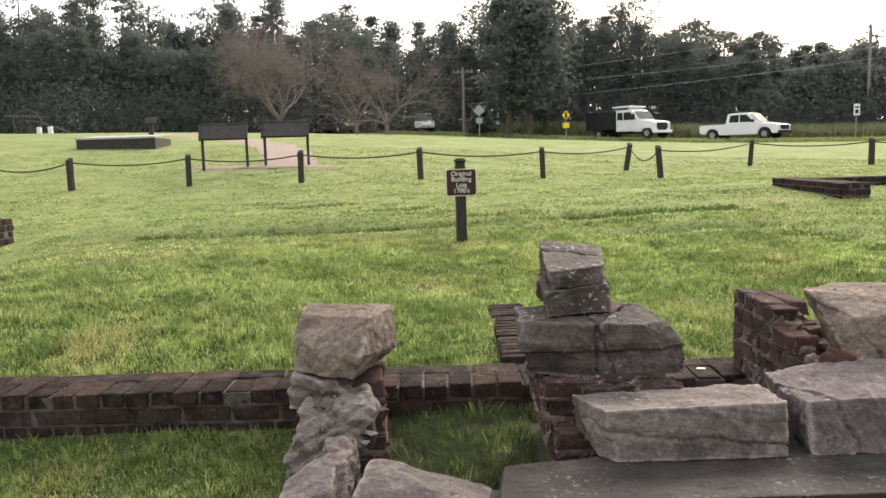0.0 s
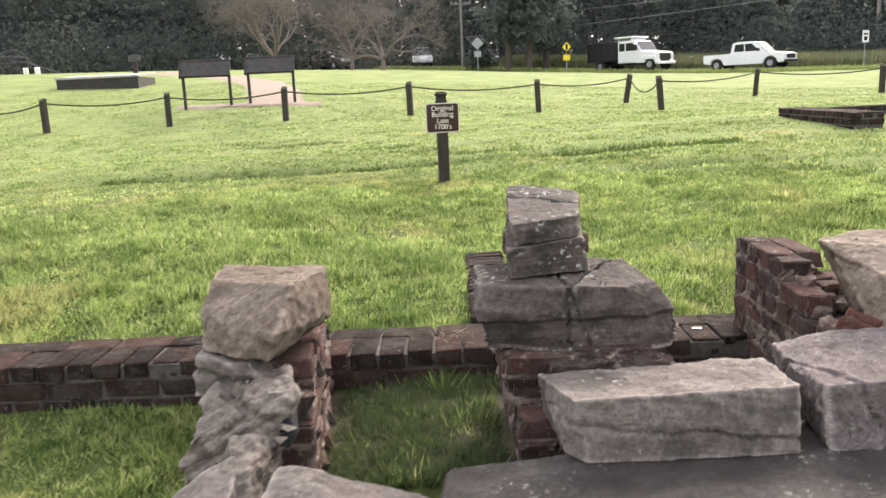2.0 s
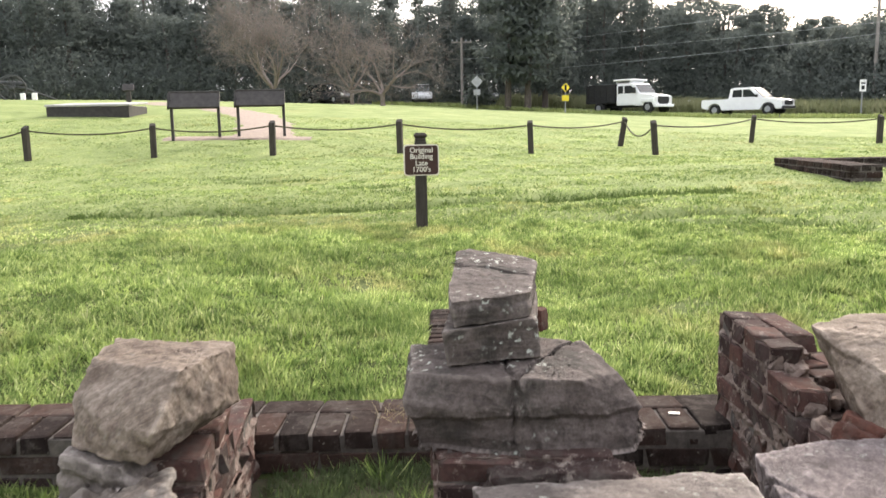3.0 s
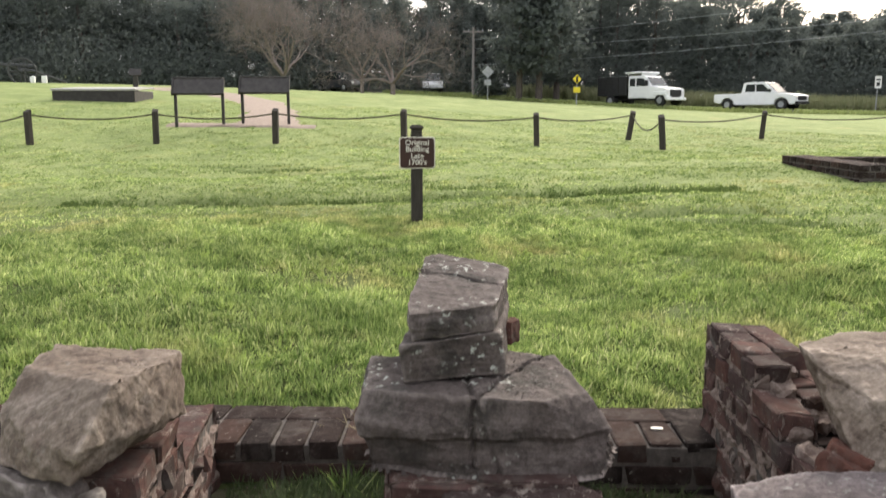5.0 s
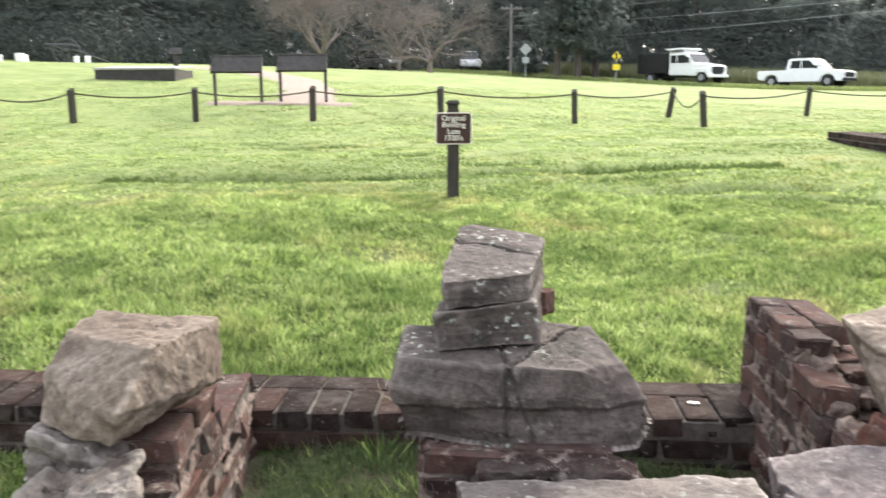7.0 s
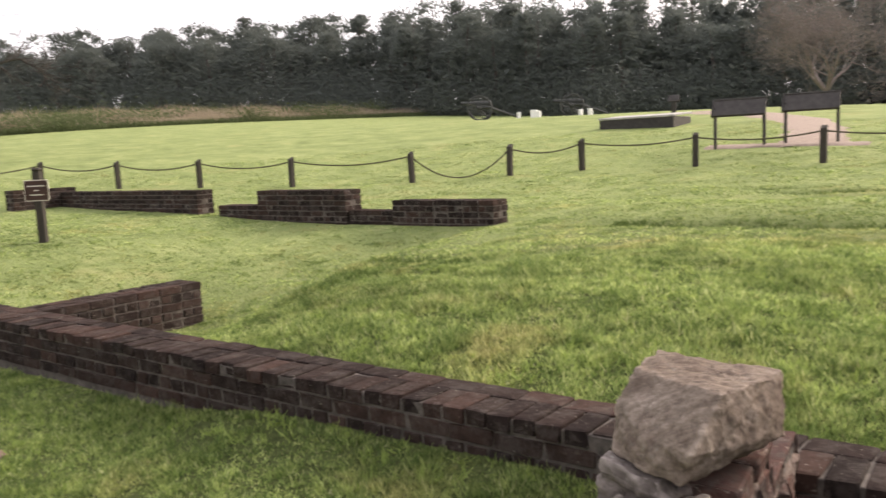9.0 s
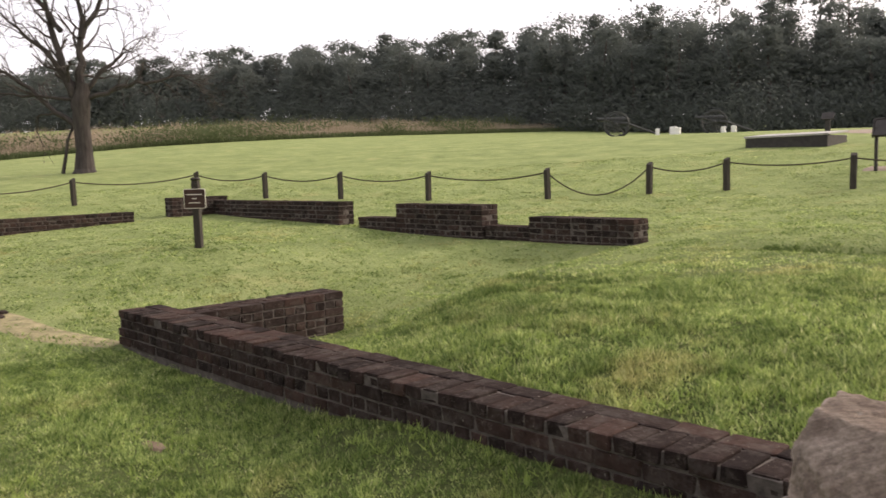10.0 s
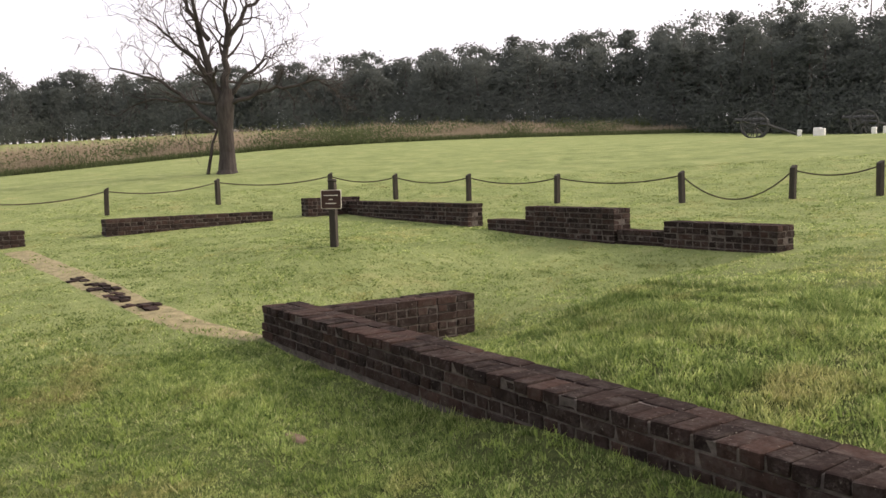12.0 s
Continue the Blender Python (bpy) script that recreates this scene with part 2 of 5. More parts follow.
TIMBER = make_plain("dark_timber", (0.026, 0.023, 0.019), (0.062, 0.054, 0.045), 10, 0.9, stretch=(4, 4, 0.5), bump=0.6)
ROPE = make_plain("old_rope", (0.045, 0.042, 0.028), (0.09, 0.082, 0.05), 60, 0.95)
BROWN = make_plain("brown_sign_paint", (0.040, 0.020, 0.016), (0.06, 0.03, 0.024), 8, 0.5, bump=0.05)
CREAM = make_plain("cream_sign_paint", (0.62, 0.58, 0.50), (0.75, 0.72, 0.64), 12, 0.5, bump=0.05)
DARK_METAL = make_plain("dark_bronze_metal", (0.022, 0.02, 0.019), (0.05, 0.045, 0.042), 9, 0.6, bump=0.1)
IRON = make_plain("black_iron", (0.03, 0.032, 0.033), (0.065, 0.068, 0.068), 12, 0.8, bump=0.2)
CONCRETE = make_plain("pale_concrete", (0.30, 0.29, 0.28), (0.42, 0.41, 0.40), 7, 0.9)
GRAVEL = make_plain("pink_gravel", (0.19, 0.148, 0.118), (0.33, 0.26, 0.215), 14, 0.95, bump=0.8)
# soil tone that carries the shade of the hearth pit
SHADE_SOIL = make_plain("shade_toned_soil", (0.035, 0.032, 0.02), (0.10, 0.09, 0.055), 16, 0.95, bump=0.9)
BARE = make_plain("bare_red_soil", (0.13, 0.09, 0.062), (0.25, 0.18, 0.125), 24, 0.95, bump=0.9)
DIRT = make_plain("bare_dirt", (0.13, 0.125, 0.06), (0.33, 0.28, 0.16), 9, 0.95, bump=0.8)
ASPHALT = make_plain("asphalt", (0.045, 0.045, 0.047), (0.085, 0.085, 0.085), 20, 0.9)
WHITE = make_plain("white_car_paint", (0.72, 0.73, 0.74), (0.8, 0.81, 0.82), 3, 0.25, bump=0, spec=0.5)
WHITE_STONE = make_plain("white_paint", (0.68, 0.68, 0.66), (0.8, 0.8, 0.78), 9, 0.7)
BLACK = make_plain("black_plastic", (0.012, 0.012, 0.013), (0.03, 0.03, 0.031), 9, 0.6)
NAVY = make_plain("dark_car_paint", (0.018, 0.02, 0.026), (0.03, 0.033, 0.042), 3, 0.3, bump=0, spec=0.5)
GREY_PAINT = make_plain("grey_car_paint", (0.10, 0.105, 0.11), (0.13, 0.135, 0.14), 3, 0.3, bump=0, spec=0.5)
TYRE = make_plain("tyre_rubber", (0.015, 0.015, 0.015), (0.03, 0.03, 0.03), 30, 0.9)
CHROME = make_plain("bright_metal", (0.55, 0.55, 0.56), (0.66, 0.66, 0.67), 9, 0.3, 0.9, bump=0)
GLASS = make_plain("dark_car_glass", (0.02, 0.024, 0.026), (0.03, 0.034, 0.036), 3, 0.08, bump=0, spec=0.6)
LAMP = make_plain("headlamp_glass", (0.6, 0.6, 0.6), (0.75, 0.75, 0.75), 3, 0.15, bump=0)
YELLOW = make_plain("yellow_sign_paint", (0.62, 0.50, 0.03), (0.72, 0.58, 0.05), 5, 0.45, bump=0)
SIGN_GREY = make_plain("grey_sign_back", (0.25, 0.26, 0.27), (0.36, 0.37, 0.38), 5, 0.5, 0.5, bump=0)
POLE_WOOD = make_plain("grey_pole_wood", (0.17, 0.155, 0.14), (0.28, 0.26, 0.24), 6, 0.9, stretch=(4, 4, 0.4))


# ---- building helpers ----
def mesh_of(name, bm, material, smooth=False):
    me = bpy.data.meshes.new(name)
    bm.normal_update()
    bm.to_mesh(me)
    bm.free()
    me.materials.append(material)
    if smooth:
        me.polygons.foreach_set("use_smooth", [True] * len(me.polygons))
    return me


def part(name, bm, material, parent=None, label="", smooth=False):
    ob = new(name, mesh_of(name, bm, material, smooth))
    if parent:
        ob.parent = parent
    return tagged(ob, label)


def thing(name, label, category, x=0, y=0, z=0, rz=0, group="", kind=""):
    ob = new(name)
    ob.empty_display_size = 0.1
    ob.matrix_basis = pose(x, y, z, 0, 0, rz)
    return tagged(ob, label, category, group, kind)


def box(bm, x0, y0, z0, x1, y1, z1, bevel=0.0, m=None):
    r = bmesh.ops.create_cube(bm, size=1)
    for v in r["verts"]:
        v.co = Vector((x0 + (v.co.x + 0.5) * (x1 - x0), y0 + (v.co.y + 0.5) * (y1 - y0), z0 + (v.co.z + 0.5) * (z1 - z0)))
    if bevel:
        es = {e for v in r["verts"] for e in v.link_edges}
        r = bmesh.ops.bevel(bm, geom=list(es), offset=bevel, segments=1, affect="EDGES")
    if m:
        bmesh.ops.transform(bm, matrix=m, verts=list({v for v in r["verts"]}))
    return bm


def boxed(*a, **k):
    return box(bmesh.new(), *a, **k)


def tube_into(bm, pts, radii, sides=6, cap=True):
    """A round tube along points, with a radius at each."""
    rings, prev = [], None
    for i, p in enumerate(pts):
        p = Vector(p)
        d = (Vector(pts[min(i + 1, len(pts) - 1)]) - Vector(pts[max(i - 1, 0)]))
        d = d.normalized() if d.length > 1e-6 else Vector((0, 0, 1))
        a = prev - d * prev.dot(d) if prev else d.orthogonal()
        a = a.normalized() if a.length > 1e-6 else d.orthogonal().normalized()
        prev = a
        b = d.cross(a)
        r = radii[i] if isinstance(radii, (list, tuple)) else radii
        rings.append([bm.verts.new(p + (a * math.cos(2 * math.pi * k / sides) + b * math.sin(2 * math.pi * k / sides)) * r) for k in range(sides)])
    for q, w in zip(rings, rings[1:]):
        for k in range(sides):
            bm.faces.new((q[k], q[(k + 1) % sides], w[(k + 1) % sides], w[k]))
    if cap:
        bm.faces.new(rings[0][::-1])
        bm.faces.new(rings[-1])
    return bm


def tube(pts, radii, sides=6):
    return tube_into(bmesh.new(), pts, radii, sides)


def extrude_outline(outline, y0, y1, bevel=0.0):
    """A prism from a closed outline in x and z, from y0 to y1."""
    bm = bmesh.new()
    a = [bm.verts.new((x, y0, z)) for x, z in outline]
    b = [bm.verts.new((x, y1, z)) for x, z in outline]
    n = len(a)
    bm.faces.new(a)
    bm.faces.new(b[::-1])
    for k in range(n):
        bm.faces.new((a[(k + 1) % n], a[k], b[k], b[(k + 1) % n]))
    bmesh.ops.recalc_face_normals(bm, faces=bm.faces)
    if bevel:
        bmesh.ops.bevel(bm, geom=list(bm.edges), offset=bevel, segments=2, affect="EDGES")
    return bm


def raw_mesh(name, verts, faces_n, material):
    """A mesh of separate polygons of faces_n corners each, from an array of points."""
    me = bpy.data.meshes.new(name)
    nv = len(verts)
    nf = nv // faces_n
    me.vertices.add(nv)
    me.vertices.foreach_set("co", verts.astype(np.float32).ravel())
    me.loops.add(nv)
    me.loops.foreach_set("vertex_index", np.arange(nv, dtype=np.int32))
    me.polygons.add(nf)
    me.polygons.foreach_set("loop_start", np.arange(0, nv, faces_n, dtype=np.int32))
    me.polygons.foreach_set("loop_total", np.full(nf, faces_n, dtype=np.int32))
    me.update(calc_edges=True)
    me.validate()
    me.materials.append(material)
    return me


# ---- lie of the land ----
NEAR_LEVELS = ((-2, 3.6, -0.05), (-0.8, 3.6, -0.055), (-3.7, 3.6, -0.18), (-5.1, 3.6, -0.18), (-6.5, 3.6, -0.15), (0, 1, -0.12), (-5, 0, -0.25), (2, -1, -0.2), (0.0, 3.6, 0.02), (0.2, 3.0, 0.0), (1.1, 3.6, -0.02),
               (-1, 4.15, 0.135), (1, 4.2, 0.135), (-3, 4.2, 0.09), (-4.4, 4.6, -0.03), (-5.5, 5.2, -0.18), (0.4, 5.5, 0.16), (0.1, 8.0, 0.35), (-3, 7, 0.31), (-4.2, 6.3, 0.25), (-5.2, 6.4, 0.04), (-5.3, 7.6, 0.15), (-4.7, 8.7, 0.29), (-9.8, 6.1, 0.29),
               (-10.4, 9.1, 0.33), (-8.7, 3.1, 0.0), (-11.3, 3.0, 0.07))
FAR_LEVELS = ((-15.2, 9.0, 0.47), (-15, 4.0, 0.27), (-18.5, 6.5, 0.60), (-26, 10.9, 1.5), (-45, 6, 1.75), (-45.5, 21.5, 3.08), (-43, 42.6, 3.84), (4.4, 10.4, 0.58), (-5, 15.8, 0.72),
              (2, 16.2, 0.64), (9.5, 19, 0.66), (4.1, 18.4, 0.70), (-4, 17.6, 1.0), (-9.5, 21.5, 1.5), (-10, 28.3, 2.1), (-28, 42.5, 2.9), (-3.3, 48, 2.3), (12.2, 62, 1.78), (21.3, 58.3, 1.4), (20.4, 75, 2.9),
              (-32, 68, 3.8), (-104, 20, 6.6), (-72, 51, 6.6), (40, 20, 0.5), (0, -40, -1.5), (-60, -40, 0.6))
LV = np.array(NEAR_LEVELS + FAR_LEVELS, float)


# small ledges in the turf
LEDGES = [(-4.2 + 8.6 * ((k * 0.618) % 1.0), 5.6 + 7.5 * ((k * 0.3819 + 0.13) % 1.0)) for k in range(16)]


def bend(r2):
    return 0.5 * r2 * np.log(r2 + 1e-9)


def solve_levels():
    n = len(LV)
    k = bend(((LV[:, None, :2] - LV[None, :, :2]) ** 2).sum(2)) + np.eye(n) * 0.004
    p = np.c_[np.ones(n), LV[:, :2]]
    a = np.block([[k, p], [p.T, np.zeros((3, 3))]])
    return np.linalg.solve(a, np.r_[LV[:, 2], 0, 0, 0])


LW = solve_levels()


def levels(x, y):
    """Height of the ground at arrays x, y."""
    x, y = np.atleast_1d(np.asarray(x, float)), np.atleast_1d(np.asarray(y, float))
    s = np.minimum(1, 105 / np.maximum(np.hypot(x, y), 1e-6))
    x, y = x * s, y * s
    out = LW[-3] + LW[-2] * x + LW[-1] * y
    for i in range(len(LV)):
        out = out + LW[i] * bend((x - LV[i, 0]) ** 2 + (y - LV[i, 1]) ** 2)
    near = np.exp(-((x + 3) ** 2 + (y - 7) ** 2) / 150)
    out = out + near * (0.012 * np.sin(1.3 * x + 0.7 * y) * np.sin(2.3 * y - 0.3 * x) + 0.005 * np.sin(3.3 * x + 1.1) * np.sin(4.7 * y))
    # an old sunken line across the lawn, a fainter one nearer, and the crest of the bank beside the old cellar
    across = np.clip((x + 4.5) / 2, 0, 1) * np.clip((3.6 - x) / 1.5, 0, 1)
    out = out - 0.19 * np.exp(-((y - 9.3 - 0.2 * np.sin(0.7 * x)) / 0.2) ** 2) * across * (0.75 + 0.25 * np.sin(2.1 * x))
    out = out - 0.05 * np.exp(-((y - 11.6 - 0.3 * np.sin(0.5 * x + 1)) / 0.3) ** 2) * across
    for k, (lx, ly) in enumerate(LEDGES):
        out = out - (0.05 + 0.03 * (k % 3)) * np.exp(-((x - lx) / (0.35 + 0.12 * (k % 4))) ** 2 - ((y - ly - 0.1 * np.sin(3 * x)) / 0.11) ** 2)
    crest = -4.45 - 0.155 * (y - 4.6)
    beside = np.clip((y - 4.6) / 0.8, 0, 1) * np.clip((9.1 - y) / 0.8, 0, 1)
    out = out + 0.07 * np.exp(-((x - crest - 0.1) / 0.28) ** 2) * beside
    out = out - 0.09 * np.clip((crest - x) / 0.35, 0, 1) * np.clip((x + 9) / 3, 0, 1) * beside
    out = out + 0.02 * near * np.sin(0.9 * x - 0.5 * y + 0.6) * np.sin(1.2 * y + 0.5 * x) * np.clip((y - 4.6) / 1.0, 0, 1)
    return out


def floor_at(x, y):
    return float(levels(x, y)[0])


# ---- ground ----
def spread(lo, hi, step, far, ratio=1.22):
    mid = list(np.arange(lo, hi + 1e-6, step))
    s, out, a = step, [], lo
    while a > -far:
        s *= ratio
        a -= s
        out.append(a)
    s, b, more = step, mid[-1], []
    while b < far:
        s *= ratio
        b += s
        more.append(b)
    return np.array(out[::-1] + mid + more)


def build_ground():
    xs, ys = spread(-17, 8, 0.14, 1500), spread(0.5, 19, 0.085, 1500)
    gx, gy = np.meshgrid(xs, ys)
    gz = levels(gx.ravel(), gy.ravel())
    v = np.c_[gx.ravel(), gy.ravel(), gz]
    nx, ny = len(xs), len(ys)
    i = (np.arange(ny - 1)[:, None] * nx + np.arange(nx - 1)[None, :]).ravel()
    f = np.c_[i, i + 1, i + nx + 1, i + nx]
    me = bpy.data.meshes.new("ground")
    me.from_pydata(v.tolist(), [], f.tolist())
    me.polygons.foreach_set("use_smooth", [True] * len(f))
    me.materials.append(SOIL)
    return tagged(new("ground", me), "rolling mown green lawn with worn dry patches", "lawn", kind="structure")


build_ground()


def ribbon(name, centre, widths, material, label, category, lift=0.012, seg=40):
    """A strip laid on the ground along a smooth line."""
    c = np.array(centre, float)
    t = np.linspace(0, len(c) - 1, seg)
    px, py = np.interp(t, range(len(c)), c[:, 0]), np.interp(t, range(len(c)), c[:, 1])
    w = np.interp(t, range(len(c)), widths)
    dx, dy = np.gradient(px), np.gradient(py)
    l = np.hypot(dx, dy)
    nx, ny = -dy / l, dx / l
    bm, rows = bmesh.new(), []
    for k in range(seg):
        row = []
        for j in range(7):
            o = (j / 3 - 1) * w[k] / 2
            edge = abs(j / 3 - 1) == 1
            o += (noise.noise(Vector((px[k] * 2.3, py[k] * 2.3, j))) * 0.25 * w[k] if edge else 0)
            x, y = px[k] + nx[k] * o, py[k] + ny[k] * o
            row.append(bm.verts.new((x, y, floor_at(x, y) + (lift if not edge else -0.01))))
        rows.append(row)
    for a, b in zip(rows, rows[1:]):
        for j in range(6):
            bm.faces.new((a[j], b[j], b[j + 1], a[j + 1]))
    return tagged(part(name, bm, material, smooth=True), label, category, kind="structure")


ribbon("footpath", ((-3.3, 17.55), (-3.6, 18.6), (-3.9, 20.5), (-4.9, 23.5), (-7.0, 26.5), (-9.5, 28.5)), (1.5, 1.35, 1.35, 1.4, 1.5, 1.6), GRAVEL, "pinkish gravel footpath curving across the lawn", "path", 0.02)
ribbon("path_apron", ((-5.4, 17.75), (-4, 17.65), (-2.4, 17.75)), (0.45, 0.5, 0.4), GRAVEL, "narrow gravel strip under the information panels", "path", 0.03)
ribbon("worn_track", ((-6.55, 3.65), (-7.3, 3.3), (-8.7, 3.09), (-9.9, 3.05), (-11.3, 3.01), (-14.65, 2.79)), (0.3, 0.5, 0.42, 0.55, 0.5, 0.5), DIRT, "worn dirt strip over a buried foundation line", "dirt track", 0.004)
ribbon("bare_patch", ((-4.22, 2.86), (-4.12, 2.88), (-4.02, 2.89)), (0.06, 0.11, 0.06), BARE, "small bare reddish patch of soil in the lawn", "soil", 0.014, 10)
# strip laid to darken the pit floor as its walls' shade would
ribbon("pit_soil", ((-0.35, 3.28), (0.5, 3.26), (1.5, 3.28)), (0.95, 0.95, 0.95), SHADE_SOIL, "soil strip in the hearth pit, coloured dark for the pit's shade", "soil", 0.01, 24)
ribbon("road", ((-40, 92), (-14, 79), (2, 69), (14, 61.5), (22, 57), (34, 50), (60, 36), (120, 0)), (6, 6, 6, 6, 6, 6, 6, 6), ASPHALT, "two-lane asphalt country road beyond the lawn", "road", 0.05, 90)

# ---- bricks ----
def brick_mesh(seed, ragged=0.045):
    rng = random.Random(seed)
    bm = boxed(-0.5, -0.5, -0.5, 0.5, 0.5, 0.5)
    for v in bm.verts:
        v.co += Vector([rng.uniform(-ragged, ragged) for _ in range(3)])
    bmesh.ops.bevel(bm, geom=list(bm.edges), offset=0.06, segments=1, affect="EDGES")
    return bm


BRICK_MESHES = [mesh_of("brick", brick_mesh(k), BRICK) for k in range(5)]
RED_MESHES = [mesh_of("brick", brick_mesh(k + 10, 0.10), BRICK_RED) for k in range(5)]
GREY_MESHES = [mesh_of("block", brick_mesh(k + 20), SLAB) for k in range(4)]
rng = random.Random(7)
LAID = []


def lay(parent, meshes, x, y, z, lx, ly, lz, name="brick", wob=0.004):
    """One brick, centred at x, y, z, as a part of its wall."""
    ob = new(name, rng.choice(meshes))
    ob.parent = parent
    LAID.append(ob)
    m = Euler((rng.uniform(-1, 1) * wob * 4, rng.uniform(-1, 1) * wob * 2, rng.uniform(-1, 1) * wob * 3))
    ob.matrix_basis = Matrix.LocRotScale((x, y, z + rng.uniform(-wob, wob) * 0.6), m, (lx, ly, lz))
    return ob


COURSE, JOINT = 0.076, 0.011


def course_of(parent, meshes, length, thick, z, header, x0=0.0, y0=0.0, fill=False, skip=0.0):
    """One course from x0 along x, its front at y0, centred at height z."""
    h = COURSE - JOINT
    if header:
        n = max(1, round(length / 0.112))
        rows = max(1, round(thick / 0.22))
        step, deep = length / n, thick / rows
        for i in range(n):
            for r in range(rows):
                if rng.random() < skip:
                    continue
                lay(parent, meshes, x0 + (i + 0.5) * step, y0 + (r + 0.5) * deep + rng.uniform(-1, 1) * (0.009 if meshes is RED_MESHES else 0.004), z, step - JOINT, deep - JOINT * 0.7, h, wob=0.009 if meshes is RED_MESHES else 0.004)
    else:
        rows = max(1, round(thick / 0.11))
        deep = thick / rows
        n = max(1, round(length / 0.224))
        for r in range(rows):
            if not fill and 0 < r < rows - 1:
                continue
            cuts = [0.0] + [(k + (0.5 if r % 2 else 0.0)) * length / n for k in range(1 if not r % 2 else 0, n)] + [length]
            for a, b in zip(cuts, cuts[1:]):
                if rng.random() < skip or b - a < 0.04:
                    continue
                lay(parent, meshes, x0 + (a + b) / 2, y0 + (r + 0.5) * deep + rng.uniform(-1, 1) * (0.009 if meshes is RED_MESHES else 0.004), z, b - a - JOINT, deep - JOINT * 0.7, h, wob=0.009 if meshes is RED_MESHES else 0.004)


def mortar_core(parent, x0, y0, z0, x1, y1, z1, inset=0.0105):
    part("mortar", boxed(x0 + inset, y0 + inset, z0, x1 - inset, y1 - inset, z1 - 0.017, bevel=0.004), MORTAR, parent, "crumbling pale lime mortar")


def mortar_crust(parent, x0, y0, z0, x1, y1, z1):
    """Ragged lime mortar smeared over the joints and faces of broken brickwork."""
    bm, step, off = bmesh.new(), 0.013, rng.uniform(0, 50)
    sides = (((x0, y0), (x1, y0), (0, -1)), ((x1, y0), (x1, y1), (1, 0)), ((x1, y1), (x0, y1), (0, 1)), ((x0, y1), (x0, y0), (-1, 0)))
    for (ax, ay), (bx, by), (nx, ny) in sides:
        nu, nv = max(2, int(math.hypot(bx - ax, by - ay) / step)), max(2, int((z1 - z0) / step))
        grid = []
        for i in range(nu + 1):
            row = []
            for j in range(nv + 1):
                x, y, z = ax + (bx - ax) * i / nu, ay + (by - ay) * i / nu, z0 + (z1 - z0) * j / nv - 0.008
                q = Vector((x, y, z + off))
                n = noise.noise(q * 11) * 0.6 + noise.noise(q * 31) * 0.45 + noise.noise(q * 70) * 0.2
                c = ((z1 - z) / COURSE) % 1.0
                o = min(-0.012 + 0.026 * n + 0.008 * math.exp(-(min(c, 1 - c) / 0.17) ** 2), 0.013)
                row.append(bm.verts.new((x + nx * o, y + ny * o, z)))
            grid.append(row)
        for a, b in zip(grid, grid[1:]):
            for j in range(nv):
                bm.faces.new((a[j], b[j], b[j + 1], a[j + 1]))
    part("mortar", bm, LIME, parent, "ragged pale lime mortar")


def wall_block(parent, x0, x1, y0, y1, top, base, meshes=BRICK_MESHES, skip=0.0, along="x", first=0):
    """A stretch of brickwork as courses from its top down to its base."""
    n = max(1, math.ceil((top - base) / COURSE))
    mortar_core(parent, x0, y0, top - n * COURSE, x1, y1, top)
    if meshes is RED_MESHES:
        mortar_crust(parent, x0, y0, top - n * COURSE, x1, y1, top)
    for c in range(n):
        z = top - (c + 0.5) * COURSE
        head = (c + first) % 2 == 1
        if along == "x":
            course_of(parent, meshes, x1 - x0, y1 - y0, z, head, x0, y0, fill=c == 0, skip=skip if c else 0)
        else:
            sub = len(LAID)
            course_of(parent, meshes, y1 - y0, x1 - x0, z, head, 0, 0, fill=c == 0, skip=skip if c else 0)
            for ob in LAID[sub:]:
                p, q, s = ob.matrix_basis.decompose()
                ob.matrix_basis = Matrix.LocRotScale((x1 - p.y, y0 + p.x, p.z), q, (s.y, s.x, s.z))


CAP_Z = 0.168
# low front wall of the old building: header cap, stretcher course, header course
front_wall = thing("brick_wall", "long low weathered dark brick foundation wall with lichened cap", "wall", -6.51, 3.66, 0)
WALL_L = 8.0
mortar_core(front_wall, 0, 0, CAP_Z - 5 * COURSE - 0.1, WALL_L, 0.36, CAP_Z)
n_head = 70
for i in range(n_head):
    w = WALL_L / n_head
    lay(front_wall, BRICK_MESHES, (i + 0.5) * w, 0.108 + rng.uniform(-1, 1) * 0.009, CAP_Z - COURSE / 2 + rng.uniform(-1, 1) * 0.005, w - JOINT, 0.212, COURSE - JOINT * 0.8)
    lay(front_wall, BRICK_MESHES, (i + 0.5) * w, 0.10, CAP_Z - 2.5 * COURSE, w - JOINT, 0.2, COURSE - JOINT)
n_str = 35
for i in range(n_str):
    w = WALL_L / n_str
    lay(front_wall, BRICK_MESHES, (i + 0.5) * w + 0.03, 0.055, CAP_Z - 1.5 * COURSE, w - JOINT, 0.105, COURSE - JOINT)
    lay(front_wall, BRICK_MESHES, (i + 0.5) * w - 0.02, 0.055, CAP_Z - 3.5 * COURSE, w - JOINT, 0.105, COURSE - JOINT)
    lay(front_wall, BRICK_MESHES, (i + 0.5) * w, 0.292, CAP_Z - COURSE / 2 - 0.002, w - JOINT, 0.135, COURSE - JOINT)

stub = thing("brick_wall", "short low brick cross wall joined to the front wall", "wall", -6.24, 4.025, 0)
wall_block(stub, 0, 0.34, 0, 1.53, 0.14, -0.35, along="y")

strip = thing("brick_edging", "narrow sunken brick-on-edge strip running back through the grass", "edging", 0.285, 4.03, 0)
n_edge = 18
mortar_core(strip, 0, 0, -0.1, 0.215, 1.42, 0.19)
